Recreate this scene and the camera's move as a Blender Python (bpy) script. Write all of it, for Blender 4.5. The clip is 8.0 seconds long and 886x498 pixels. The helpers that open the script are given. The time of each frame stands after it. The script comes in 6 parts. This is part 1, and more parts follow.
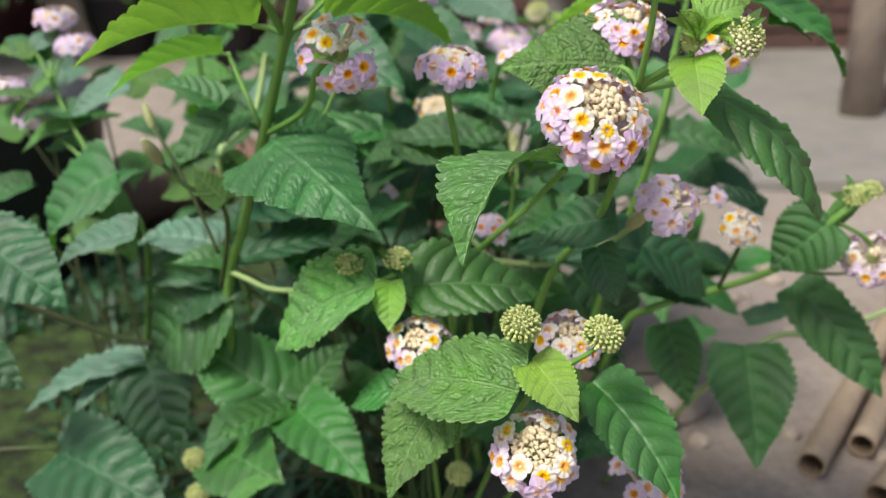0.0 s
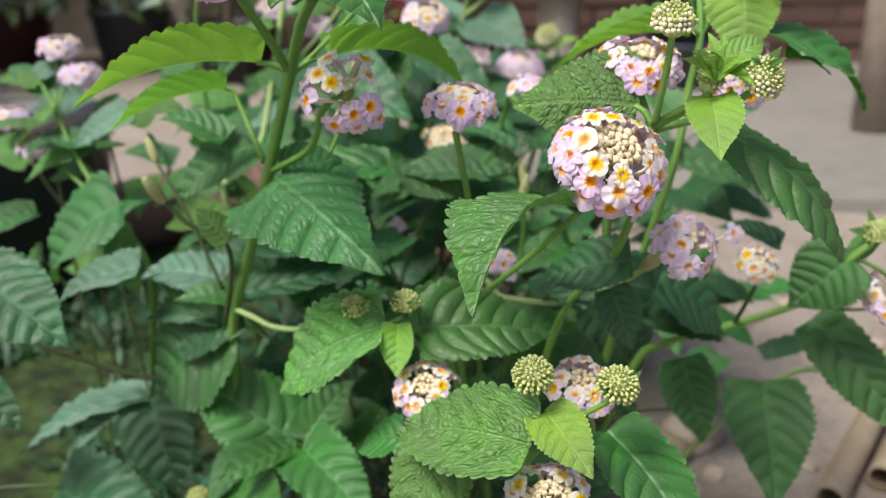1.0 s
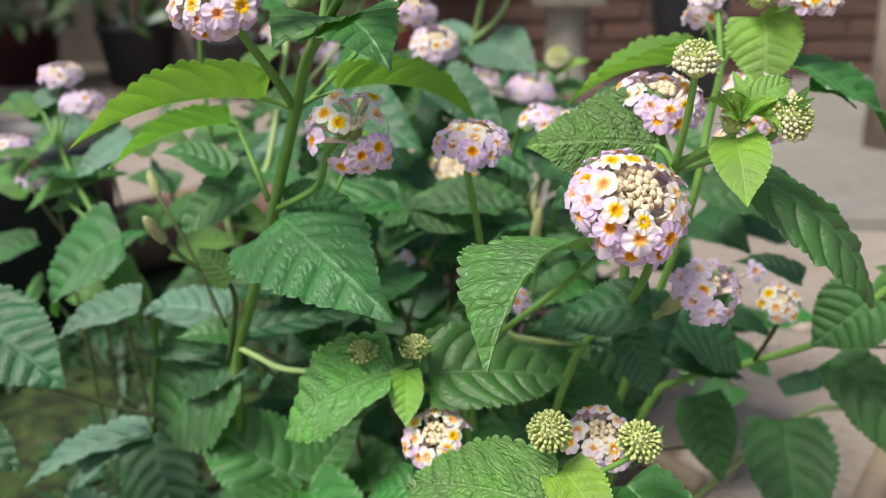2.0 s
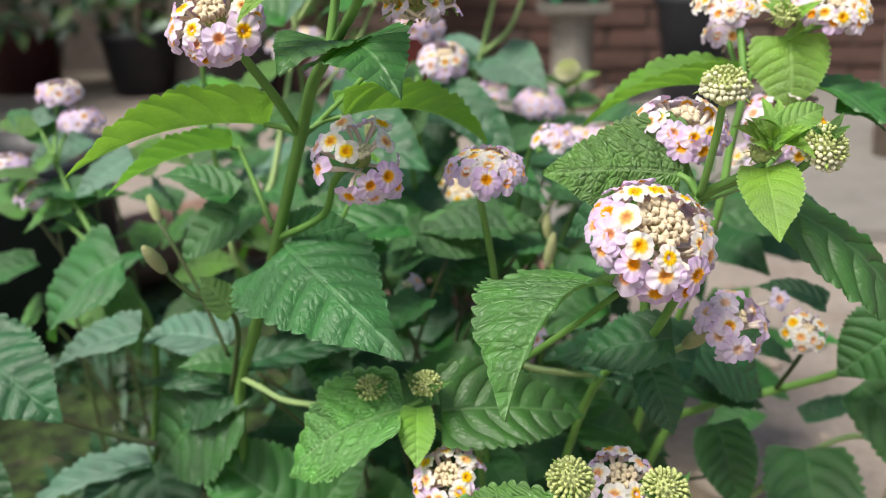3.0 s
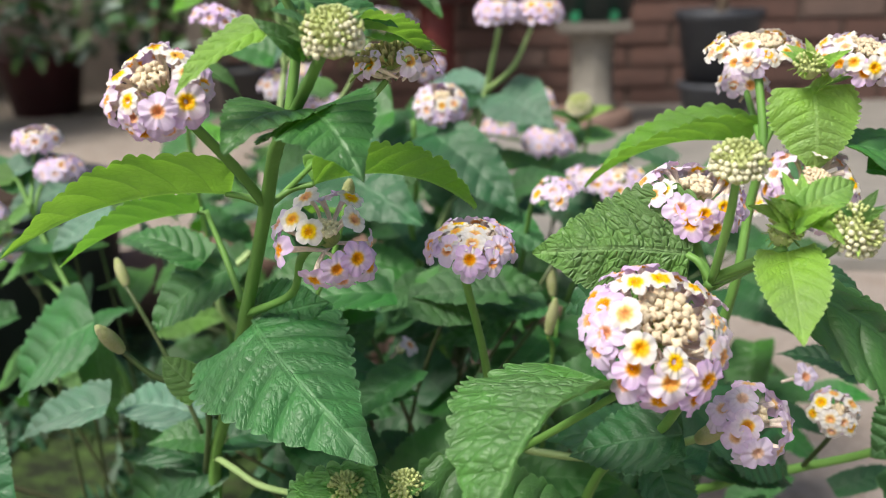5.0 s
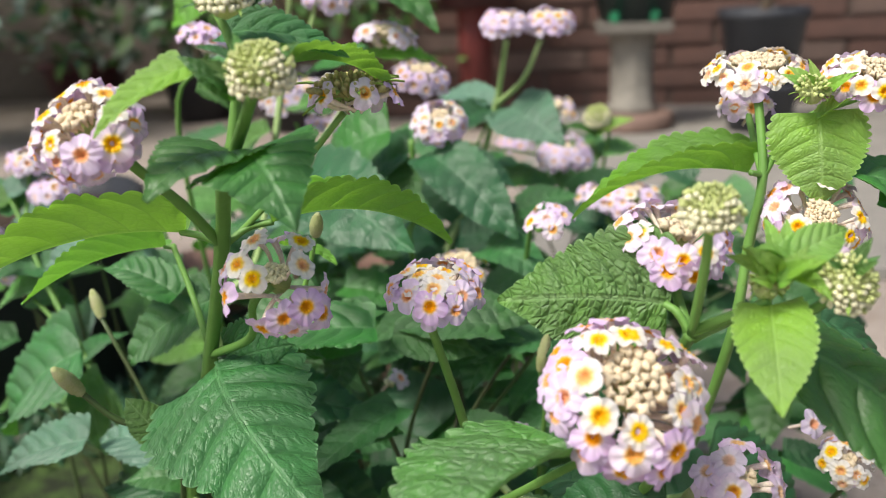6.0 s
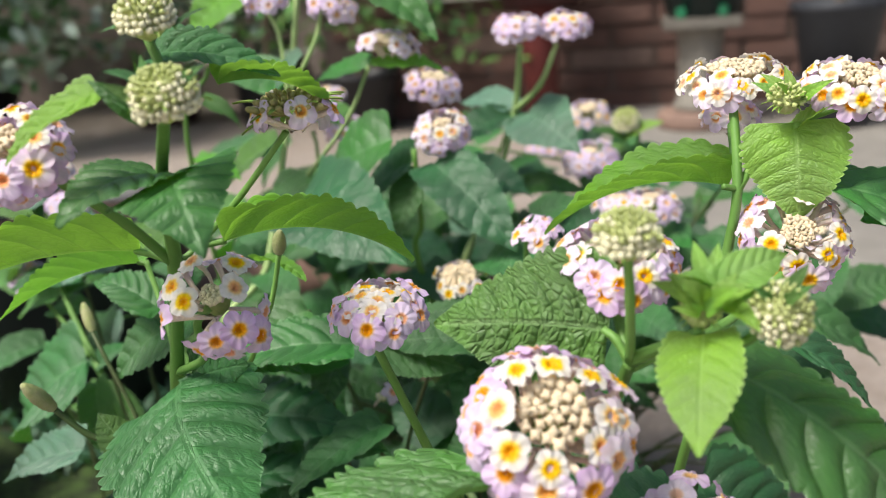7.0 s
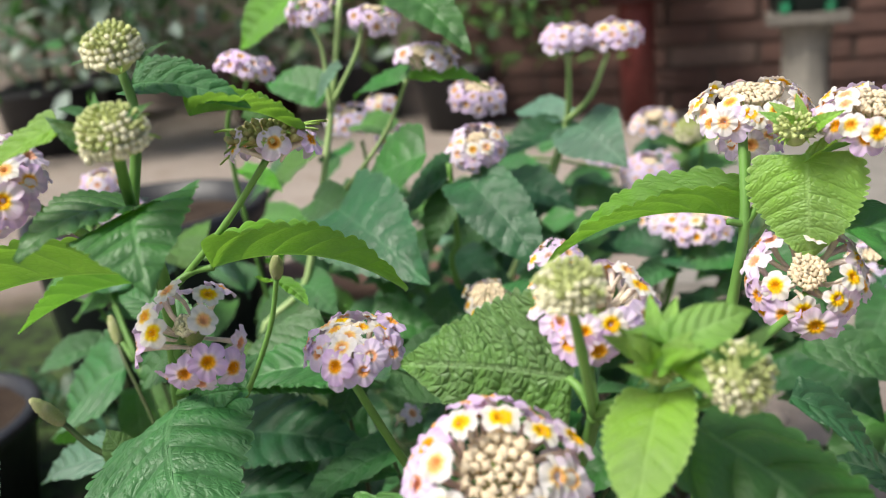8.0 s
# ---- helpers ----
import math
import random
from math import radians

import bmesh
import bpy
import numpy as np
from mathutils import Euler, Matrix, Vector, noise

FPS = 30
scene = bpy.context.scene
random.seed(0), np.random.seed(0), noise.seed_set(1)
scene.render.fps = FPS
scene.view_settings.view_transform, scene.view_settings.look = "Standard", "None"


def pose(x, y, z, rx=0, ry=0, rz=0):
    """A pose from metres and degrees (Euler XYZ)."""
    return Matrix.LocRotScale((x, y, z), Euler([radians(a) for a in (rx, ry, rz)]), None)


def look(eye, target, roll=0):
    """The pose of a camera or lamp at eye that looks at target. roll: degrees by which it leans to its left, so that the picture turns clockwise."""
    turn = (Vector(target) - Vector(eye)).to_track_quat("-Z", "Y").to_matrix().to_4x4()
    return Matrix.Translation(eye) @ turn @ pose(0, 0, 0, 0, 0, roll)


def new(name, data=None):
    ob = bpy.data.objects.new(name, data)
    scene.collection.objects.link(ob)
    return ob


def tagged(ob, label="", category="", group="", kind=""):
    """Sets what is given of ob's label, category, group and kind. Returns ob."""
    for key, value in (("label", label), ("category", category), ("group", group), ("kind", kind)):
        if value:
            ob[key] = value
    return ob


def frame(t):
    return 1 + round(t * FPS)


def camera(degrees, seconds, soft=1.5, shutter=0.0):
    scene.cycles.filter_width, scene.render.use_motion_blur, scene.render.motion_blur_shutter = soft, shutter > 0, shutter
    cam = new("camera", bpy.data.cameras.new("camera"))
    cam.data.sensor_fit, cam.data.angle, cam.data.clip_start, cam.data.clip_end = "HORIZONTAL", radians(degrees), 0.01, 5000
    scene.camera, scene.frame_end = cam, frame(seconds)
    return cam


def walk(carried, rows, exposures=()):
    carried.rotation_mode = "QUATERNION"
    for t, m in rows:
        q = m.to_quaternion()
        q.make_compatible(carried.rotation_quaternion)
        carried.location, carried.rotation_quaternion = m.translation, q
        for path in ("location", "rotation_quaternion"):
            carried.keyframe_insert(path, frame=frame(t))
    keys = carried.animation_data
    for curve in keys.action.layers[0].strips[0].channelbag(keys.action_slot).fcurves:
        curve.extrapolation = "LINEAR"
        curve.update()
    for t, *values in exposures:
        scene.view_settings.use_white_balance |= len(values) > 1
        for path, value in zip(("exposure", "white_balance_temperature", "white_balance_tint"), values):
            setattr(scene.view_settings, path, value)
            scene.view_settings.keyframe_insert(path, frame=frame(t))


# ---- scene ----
cam = camera(51.80, 8.0, soft=0.95)
# seconds, eye, turn to the left, look up, lean to the left
PATH = [
    (0, (0.01642, -0.00502, 0.34305), 1.961, -19.847, -0.654),
    (0.5, (0.01589, 0.00210, 0.34653), 2.234, -19.504, -0.758),
    (1, (0.01603, 0.00825, 0.35060), 2.534, -19.139, -0.901),
    (1.5, (0.01545, 0.01587, 0.35415), 2.805, -18.760, -1.008),
    (3, (0.01029, 0.04084, 0.36150), 3.187, -18.142, -1.264),
    (3.5, (0.00984, 0.04768, 0.36233), 3.467, -18.037, -1.336),
    (4, (0.01299, 0.05491, 0.36587), 3.742, -17.852, -1.350),
    (4.5, (0.01683, 0.06768, 0.36962), 4.165, -17.567, -1.608),
    (4.7, (0.01825, 0.07222, 0.37003), 4.341, -17.323, -1.732),
    (6, (0.04390, 0.10400, 0.37648), 7.914, -17.211, -2.885),
    (6.5, (0.05813, 0.11074, 0.37587), 10.338, -17.098, -3.642),
    (7, (0.07885, 0.11843, 0.37779), 13.156, -16.984, -4.509),
    (7.5, (0.09732, 0.12599, 0.38017), 16.908, -16.768, -5.097),
    (8, (0.10876, 0.13727, 0.38310), 19.973, -16.806, -5.324),
]


def aim(eye, yaw, pitch, roll):
    yaw, pitch = radians(yaw), radians(pitch)
    ahead = Vector((-math.sin(yaw) * math.cos(pitch), math.cos(yaw) * math.cos(pitch), math.sin(pitch)))
    return look(eye, Vector(eye) + ahead, roll)


walk(cam, [(t, aim(eye, yaw, pitch, roll)) for t, eye, yaw, pitch, roll in PATH], [(0, 0.34), (3, 0.37), (4.7, 0.40), (6.5, 0.45), (8, 0.45)])
# close-up lens: what lies far behind the flowers goes soft
cam.data.dof.use_dof = True
cam.data.dof.focus_distance = 0.262
cam.data.dof.aperture_fstop = 12.0

# ---- light: bright open shade under a hazy sky ----
SUN_UP, SUN_ROUND = 57.0, 222.0
world = bpy.data.worlds.new("sky")
scene.world = world
world.use_nodes = True
wn = world.node_tree
sky = wn.nodes.new("ShaderNodeTexSky")
sky.sky_type, sky.sun_disc = "NISHITA", False
sky.sun_elevation, sky.sun_rotation = radians(SUN_UP), radians(SUN_ROUND)
sky.air_density, sky.dust_density, sky.ozone_density = 1.0, 4.0, 1.0
wn.nodes["Background"].inputs["Strength"].default_value = 0.098
wn.links.new(sky.outputs["Color"], wn.nodes["Background"].inputs["Color"])
sun = bpy.data.lights.new("sun", "SUN")
sun.energy, sun.angle, sun.color = 3.3, radians(18), (1.0, 0.96, 0.88)
toward = Vector((math.sin(radians(SUN_ROUND)) * math.cos(radians(SUN_UP)), math.cos(radians(SUN_ROUND)) * math.cos(radians(SUN_UP)), math.sin(radians(SUN_UP))))
new("sun", sun).matrix_world = look(toward * 10, (0, 0, 0))


# ---- materials ----
class Nodes:
    """A node material under construction."""

    def __init__(self, name):
        self.mat = bpy.data.materials.new(name)
        self.mat.use_nodes = True
        self.tree = self.mat.node_tree
        self.bsdf = self.tree.nodes["Principled BSDF"]
        self.out = self.tree.nodes["Material Output"]

    def node(self, kind):
        return self.tree.nodes.new(kind)

    def link(self, a, b):
        if isinstance(a, (int, float)):
            b.default_value = a
        elif isinstance(a, tuple):
            b.default_value = a if len(a) == 4 or b.type == "VECTOR" else (*a, 1)
        else:
            self.tree.links.new(a, b)

    def math(self, op, a, b=0.0, c=0.0):
        n = self.node("ShaderNodeMath")
        n.operation = op
        for v, s in zip((a, b, c), n.inputs):
            self.link(v, s)
        return n.outputs[0]

    def ramp(self, value, lo, hi, a=0.0, b=1.0):
        n = self.node("ShaderNodeMapRange")
        n.clamp = True
        for v, s in zip((value, lo, hi, a, b), n.inputs):
            self.link(v, s)
        return n.outputs[0]

    def mix(self, f, a, b):
        n = self.node("ShaderNodeMix")
        n.data_type = "RGBA"
        self.link(f, n.inputs[0])
        self.link(a, n.inputs[6])
        self.link(b, n.inputs[7])
        return n.outputs[2]

    def noise(self, scale, detail=3.0, vec=None, rough=0.55):
        n = self.node("ShaderNodeTexNoise")
        n.inputs["Scale"].default_value, n.inputs["Detail"].default_value, n.inputs["Roughness"].default_value = scale, detail, rough
        if vec is not None:
            self.link(vec, n.inputs["Vector"])
        return n.outputs[0]

    def voronoi(self, scale, vec=None, feature="F1"):
        n = self.node("ShaderNodeTexVoronoi")
        n.feature = feature
        n.inputs["Scale"].default_value = scale
        if vec is not None:
            self.link(vec, n.inputs["Vector"])
        return n.outputs[0]

    def place(self):
        return self.node("ShaderNodeNewGeometry").outputs["Position"]

    def own(self):
        return self.node("ShaderNodeTexCoord").outputs["Object"]

    def rand(self):
        return self.node("ShaderNodeObjectInfo").outputs["Random"]

    def hsv(self, color, hue=0.5, sat=1.0, val=1.0):
        n = self.node("ShaderNodeHueSaturation")
        for v, s in ((hue, "Hue"), (sat, "Saturation"), (val, "Value")):
            self.link(v, n.inputs[s])
        self.link(color, n.inputs["Color"])
        return n.outputs[0]

    def bump(self, height, strength, distance):
        n = self.node("ShaderNodeBump")
        n.inputs["Strength"].default_value, n.inputs["Distance"].default_value = strength, distance
        self.link(height, n.inputs["Height"])
        self.link(n.outputs[0], self.bsdf.inputs["Normal"])
        return n.outputs[0]

    def done(self, color, rough=0.6, spec=0.4, metal=0.0):
        self.link(color, self.bsdf.inputs["Base Color"])
        self.link(rough, self.bsdf.inputs["Roughness"])
        self.link(spec, self.bsdf.inputs["Specular IOR Level"])
        self.link(metal, self.bsdf.inputs["Metallic"])
        return self.mat

    def thin(self, color, amount):
        """Lets light through a thin blade or petal."""
        tr = self.node("ShaderNodeBsdfTranslucent")
        self.link(color, tr.inputs["Color"])
        mx = self.node("ShaderNodeMixShader")
        mx.inputs[0].default_value = amount
        self.link(self.bsdf.outputs[0], mx.inputs[1])
        self.link(tr.outputs[0], mx.inputs[2])
        self.link(mx.outputs[0], self.out.inputs["Surface"])
        return self.mat


def leaf_material(name, color, glow, rough, relief, amount, tint=0.12, crinkle=0.3):
    """A wrinkled blade. The second uv layer carries the count of side veins passed and the way out from the midrib; crinkle: how far the net between the veins outweighs them."""
    m = Nodes(name)
    uv = m.node("ShaderNodeUVMap").outputs[0]
    sep = m.node("ShaderNodeSeparateXYZ")
    m.link(uv, sep.inputs[0])
    side = m.math("ABSOLUTE", sep.outputs[1])
    span = m.node("ShaderNodeUVMap")
    span.uv_map = "span"
    true = m.node("ShaderNodeSeparateXYZ")
    m.link(span.outputs[0], true.inputs[0])
    out = m.math("ABSOLUTE", true.outputs[1])
    gap = m.math("PINGPONG", true.outputs[0], 0.5)
    vein = m.math("MULTIPLY", m.ramp(gap, 0.0, 0.07, 1.0, 0.0), m.ramp(out, 0.95, 0.3, 0.35, 1.0))
    rib = m.ramp(out, 0.018, 0.05, 1.0, 0.0)
    lines = m.math("MAXIMUM", m.math("MULTIPLY", vein, 0.0 if tint < 0.2 else 0.6), m.math("MULTIPLY", rib, 3.5 if tint < 0.2 else 1.3))
    stretch = m.node("ShaderNodeVectorMath")
    stretch.operation = "MULTIPLY"
    m.link(span.outputs[0], stretch.inputs[0])
    stretch.inputs[1].default_value = (3.6, 8.0, 1.0)
    net = m.ramp(m.voronoi(1.0, stretch.outputs[0], "DISTANCE_TO_EDGE"), 0.0, 0.34)
    cells = m.math("SINE", m.math("MULTIPLY", net, 1.5708))
    small = m.math("SINE", m.math("MULTIPLY", m.ramp(m.voronoi(2.3, stretch.outputs[0], "DISTANCE_TO_EDGE"), 0.0, 0.3), 1.5708))
    fine = m.noise(1300.0, 2.0, m.own())
    quilt = m.math("POWER", m.math("SINE", m.math("MULTIPLY", gap, 3.1416)), 0.4)
    height = m.math("ADD", m.math("MULTIPLY", cells, crinkle), m.math("ADD", m.math("MULTIPLY", small, 0.10), m.math("MULTIPLY", fine, 0.14)))
    height = m.math("ADD", height, m.math("MULTIPLY", quilt, m.ramp(out, 1.0, 0.5, 0.65 - 0.5 * crinkle, 1.5 - 1.2 * crinkle)))
    height = m.math("SUBTRACT", height, m.math("MULTIPLY", rib, 0.6))
    m.bump(height, relief, 0.0019)
    patch = m.noise(55.0, 3.0, m.own())
    rnd = m.rand()
    base = m.hsv((*color, 1), m.ramp(rnd, 0, 1, 0.488, 0.512), m.ramp(patch, 0.3, 0.7, 0.88, 1.12), m.math("MULTIPLY", m.ramp(rnd, 0, 1, 0.85, 1.18), m.ramp(patch, 0.3, 0.7, 0.84, 1.16)))
    pale = m.hsv(base, 0.49, 0.8, 1.9)
    tone = m.mix(m.math("MULTIPLY", lines, tint), base, pale)
    # bright margin: the light that curled teeth catch, painted into the colour
    tone = m.mix(m.ramp(side, 0.93, 1.0, 0.0, 0.5), tone, pale)
    m.done(tone, m.ramp(fine, 0.3, 0.7, rough, rough + 0.14), 0.5)
    veiny = m.math("MAXIMUM", m.math("MULTIPLY", vein, 0.45), m.math("MULTIPLY", m.ramp(net, 0.0, 0.3, 1.0, 0.0), 0.25))
    return m.thin(m.hsv(m.mix(veiny, (*glow, 1), tuple(0.55 * g for g in glow)), m.ramp(rnd, 0, 1, 0.49, 0.51)), amount)


LEAF = {
    "mature": leaf_material("leaf_mature", (0.054, 0.158, 0.050), (0.12, 0.34, 0.03), 0.38, 0.5, 0.2),
    "dark": leaf_material("leaf_dark", (0.032, 0.104, 0.040), (0.06, 0.25, 0.03), 0.36, 0.32, 0.18),
    "smooth": leaf_material("leaf_smooth", (0.052, 0.165, 0.040), (0.11, 0.36, 0.02), 0.36, 0.26, 0.22),
    "pale": leaf_material("leaf_pale", (0.138, 0.305, 0.082), (0.18, 0.44, 0.05), 0.35, 0.65, 0.2, crinkle=0.65),
    "leathery": leaf_material("leaf_leathery", (0.085, 0.215, 0.056), (0.15, 0.40, 0.04), 0.35, 0.62, 0.2, crinkle=0.55),
    "young": leaf_material("leaf_young", (0.22, 0.410, 0.074), (0.40, 0.68, 0.06), 0.40, 0.32, 0.32, 0.2, crinkle=0.65),
    "under": leaf_material("leaf_thin", (0.140, 0.365, 0.048), (0.31, 0.68, 0.06), 0.50, 0.5, 0.42, 0.3),
    # sky sheen put into a paler, greyer base colour, with silvery undersides
    "grey": leaf_material("leaf_painted_sheen", (0.105, 0.205, 0.135), (0.10, 0.28, 0.07), 0.33, 0.4, 0.18),
}


def stem_material(name, color, dark):
    m = Nodes(name)
    grain = m.noise(260.0, 3.0, m.own())
    m.bump(grain, 0.5, 0.0006)
    tone = m.mix(m.ramp(m.noise(40.0, 2.0, m.own()), 0.35, 0.65), (*color, 1), (*dark, 1))
    m.done(m.hsv(tone, 0.5, 1.0, m.ramp(m.rand(), 0, 1, 0.85, 1.15)), 0.5, 0.4)
    return m.mat


STEM = {
    "green": stem_material("stem_green", (0.15, 0.31, 0.065), (0.115, 0.25, 0.05)),
    "pale": stem_material("stem_pale", (0.34, 0.46, 0.19), (0.26, 0.38, 0.14)),
    "dark": stem_material("stem_dark", (0.06, 0.11, 0.03), (0.07, 0.075, 0.035)),
}


def petal_material(name, color, edge, heart, glow, reach):
    """A petal ring: pale lobes, a yellow eye that bleeds into them, and a deeper throat."""
    m = Nodes(name)
    uv = m.node("ShaderNodeUVMap").outputs[0]
    sep = m.node("ShaderNodeSeparateXYZ")
    m.link(uv, sep.inputs[0])
    far = sep.outputs[0]
    rnd = m.rand()
    streak = m.noise(700.0, 2.0, m.own())
    tone = m.mix(m.ramp(far, 0.4, 0.95), (*color, 1), (*edge, 1))
    ragged = m.math("ADD", far, m.math("MULTIPLY", m.math("SUBTRACT", m.noise(900.0, 1.0, m.own()), 0.5), 0.08))
    tone = m.mix(m.ramp(ragged, m.ramp(rnd, 0, 1, reach - 0.08, reach), m.ramp(rnd, 0, 1, reach + 0.08, reach + 0.2), 1.0, 0.0), tone, (*glow, 1))
    tone = m.mix(m.ramp(far, 0.24, 0.42, 1.0, 0.0), tone, (*heart, 1))
    tone = m.hsv(tone, m.ramp(rnd, 0, 1, 0.485, 0.515), m.ramp(rnd, 0, 1, 0.7, 1.2), m.ramp(streak, 0.3, 0.7, 0.92, 1.04))
    m.bump(streak, 0.3, 0.0005)
    m.done(tone, 0.6, 0.25)
    return m.thin(tone, 0.3)


PETAL = {
    "pink": petal_material("petal_pink", (0.82, 0.68, 0.84), (0.72, 0.55, 0.80), (0.86, 0.33, 0.05), (0.90, 0.62, 0.30), 0.30),
    "lilac": petal_material("petal_lilac", (0.80, 0.68, 0.83), (0.72, 0.57, 0.80), (0.82, 0.50, 0.30), (0.84, 0.70, 0.72), 0.26),
    "blush": petal_material("petal_blush", (0.88, 0.80, 0.86), (0.80, 0.66, 0.82), (0.90, 0.40, 0.03), (0.93, 0.62, 0.10), 0.34),
    "cream": petal_material("petal_cream", (0.86, 0.80, 0.66), (0.84, 0.80, 0.77), (0.90, 0.40, 0.02), (0.92, 0.60, 0.07), 0.46),
}


def plain(name, color, other, scale, rough, spec=0.4, relief=0.3, depth=0.002, metal=0.0, world_scale=False, vary=0.15):
    m = Nodes(name)
    where = m.place() if world_scale else m.own()
    big, small = m.noise(scale, 4.0, where), m.noise(scale * 9, 4.0, where)
    tone = m.mix(m.ramp(big, 0.35, 0.65), (*color, 1), (*other, 1))
    tone = m.hsv(tone, 0.5, 1.0, m.math("MULTIPLY", m.ramp(small, 0.3, 0.7, 0.88, 1.12), m.ramp(m.rand(), 0, 1, 1 - vary, 1 + vary)))
    m.bump(small, relief, depth)
    return m.done(tone, m.ramp(small, 0.3, 0.7, rough - 0.06, rough + 0.06), spec, metal)


TUBE = plain("corolla_tube", (0.76, 0.68, 0.50), (0.74, 0.62, 0.60), 200, 0.6)
BUD = plain("bud_cream", (0.77, 0.66, 0.46), (0.70, 0.56, 0.38), 300, 0.55)
BUD_WHITE = plain("bud_white", (0.78, 0.75, 0.54), (0.68, 0.67, 0.40), 200, 0.55)
BUD_GREEN = plain("bud_green", (0.44, 0.51, 0.17), (0.53, 0.57, 0.26), 150, 0.55)
BUD_BROWN = plain("bud_spent", (0.40, 0.31, 0.13), (0.46, 0.45, 0.18), 200, 0.7)
CALYX = plain("calyx_green", (0.22, 0.33, 0.07), (0.32, 0.40, 0.12), 200, 0.55)
BRACT = plain("bract_green", (0.20, 0.36, 0.05), (0.30, 0.44, 0.09), 120, 0.5)
CONE = plain("cone_green", (0.42, 0.47, 0.19), (0.50, 0.50, 0.27), 260, 0.6, relief=0.9, depth=0.0012)


# ---- builders ----
ORIGIN = {}


def thing(name, at, label, category, group=""):
    ob = new(name)
    ob.empty_display_size = 0.02
    ob.location = at
    ORIGIN[ob.name] = Vector(at)
    return tagged(ob, label, category, group)


def link_mesh(name, mesh, parent=None, at=(0, 0, 0), turn=None, label=""):
    """Links a mesh whose own origin lies at the world place at; a parent stands unturned."""
    ob = new(name, mesh)
    at = Vector(at)
    if parent is not None:
        ob.parent = parent
        ob.location = at - ORIGIN[parent.name]
    else:
        ob.location = at
    if turn is not None:
        ob.rotation_mode = "QUATERNION"
        ob.rotation_quaternion = turn
    ORIGIN[ob.name] = at
    return tagged(ob, label) if label else ob


def mesh_of(name, verts, faces, mats, smooth=True, index=None, uv=None, span=None):
    mesh = bpy.data.meshes.new(name)
    mesh.from_pydata([tuple(v) for v in verts], [], faces)
    for mat in mats:
        mesh.materials.append(mat)
    if smooth:
        mesh.polygons.foreach_set("use_smooth", [True] * len(mesh.polygons))
    if index is not None:
        mesh.polygons.foreach_set("material_index", index)
    if uv is not None:
        layer = mesh.uv_layers.new(name="UVMap")
        loops = np.zeros(len(mesh.loops), dtype=np.int32)
        mesh.loops.foreach_get("vertex_index", loops)
        layer.data.foreach_set("uv", np.asarray(uv, dtype=np.float32)[loops].ravel())
        if span is not None:
            layer = mesh.uv_layers.new(name="span")
            layer.data.foreach_set("uv", np.asarray(span, dtype=np.float32)[loops].ravel())
    mesh.update()
    return mesh


def bm_mesh(name, bm, mats, smooth=True):
    mesh = bpy.data.meshes.new(name)
    bmesh.ops.recalc_face_normals(bm, faces=bm.faces[:])
    bm.to_mesh(mesh)
    bm.free()
    for mat in mats:
        mesh.materials.append(mat)
    if smooth:
        mesh.polygons.foreach_set("use_smooth", [True] * len(mesh.polygons))
    return mesh


def part(name, mesh, parent, at, turn=None, label=""):
    return link_mesh(name, mesh, parent, at, turn, label)


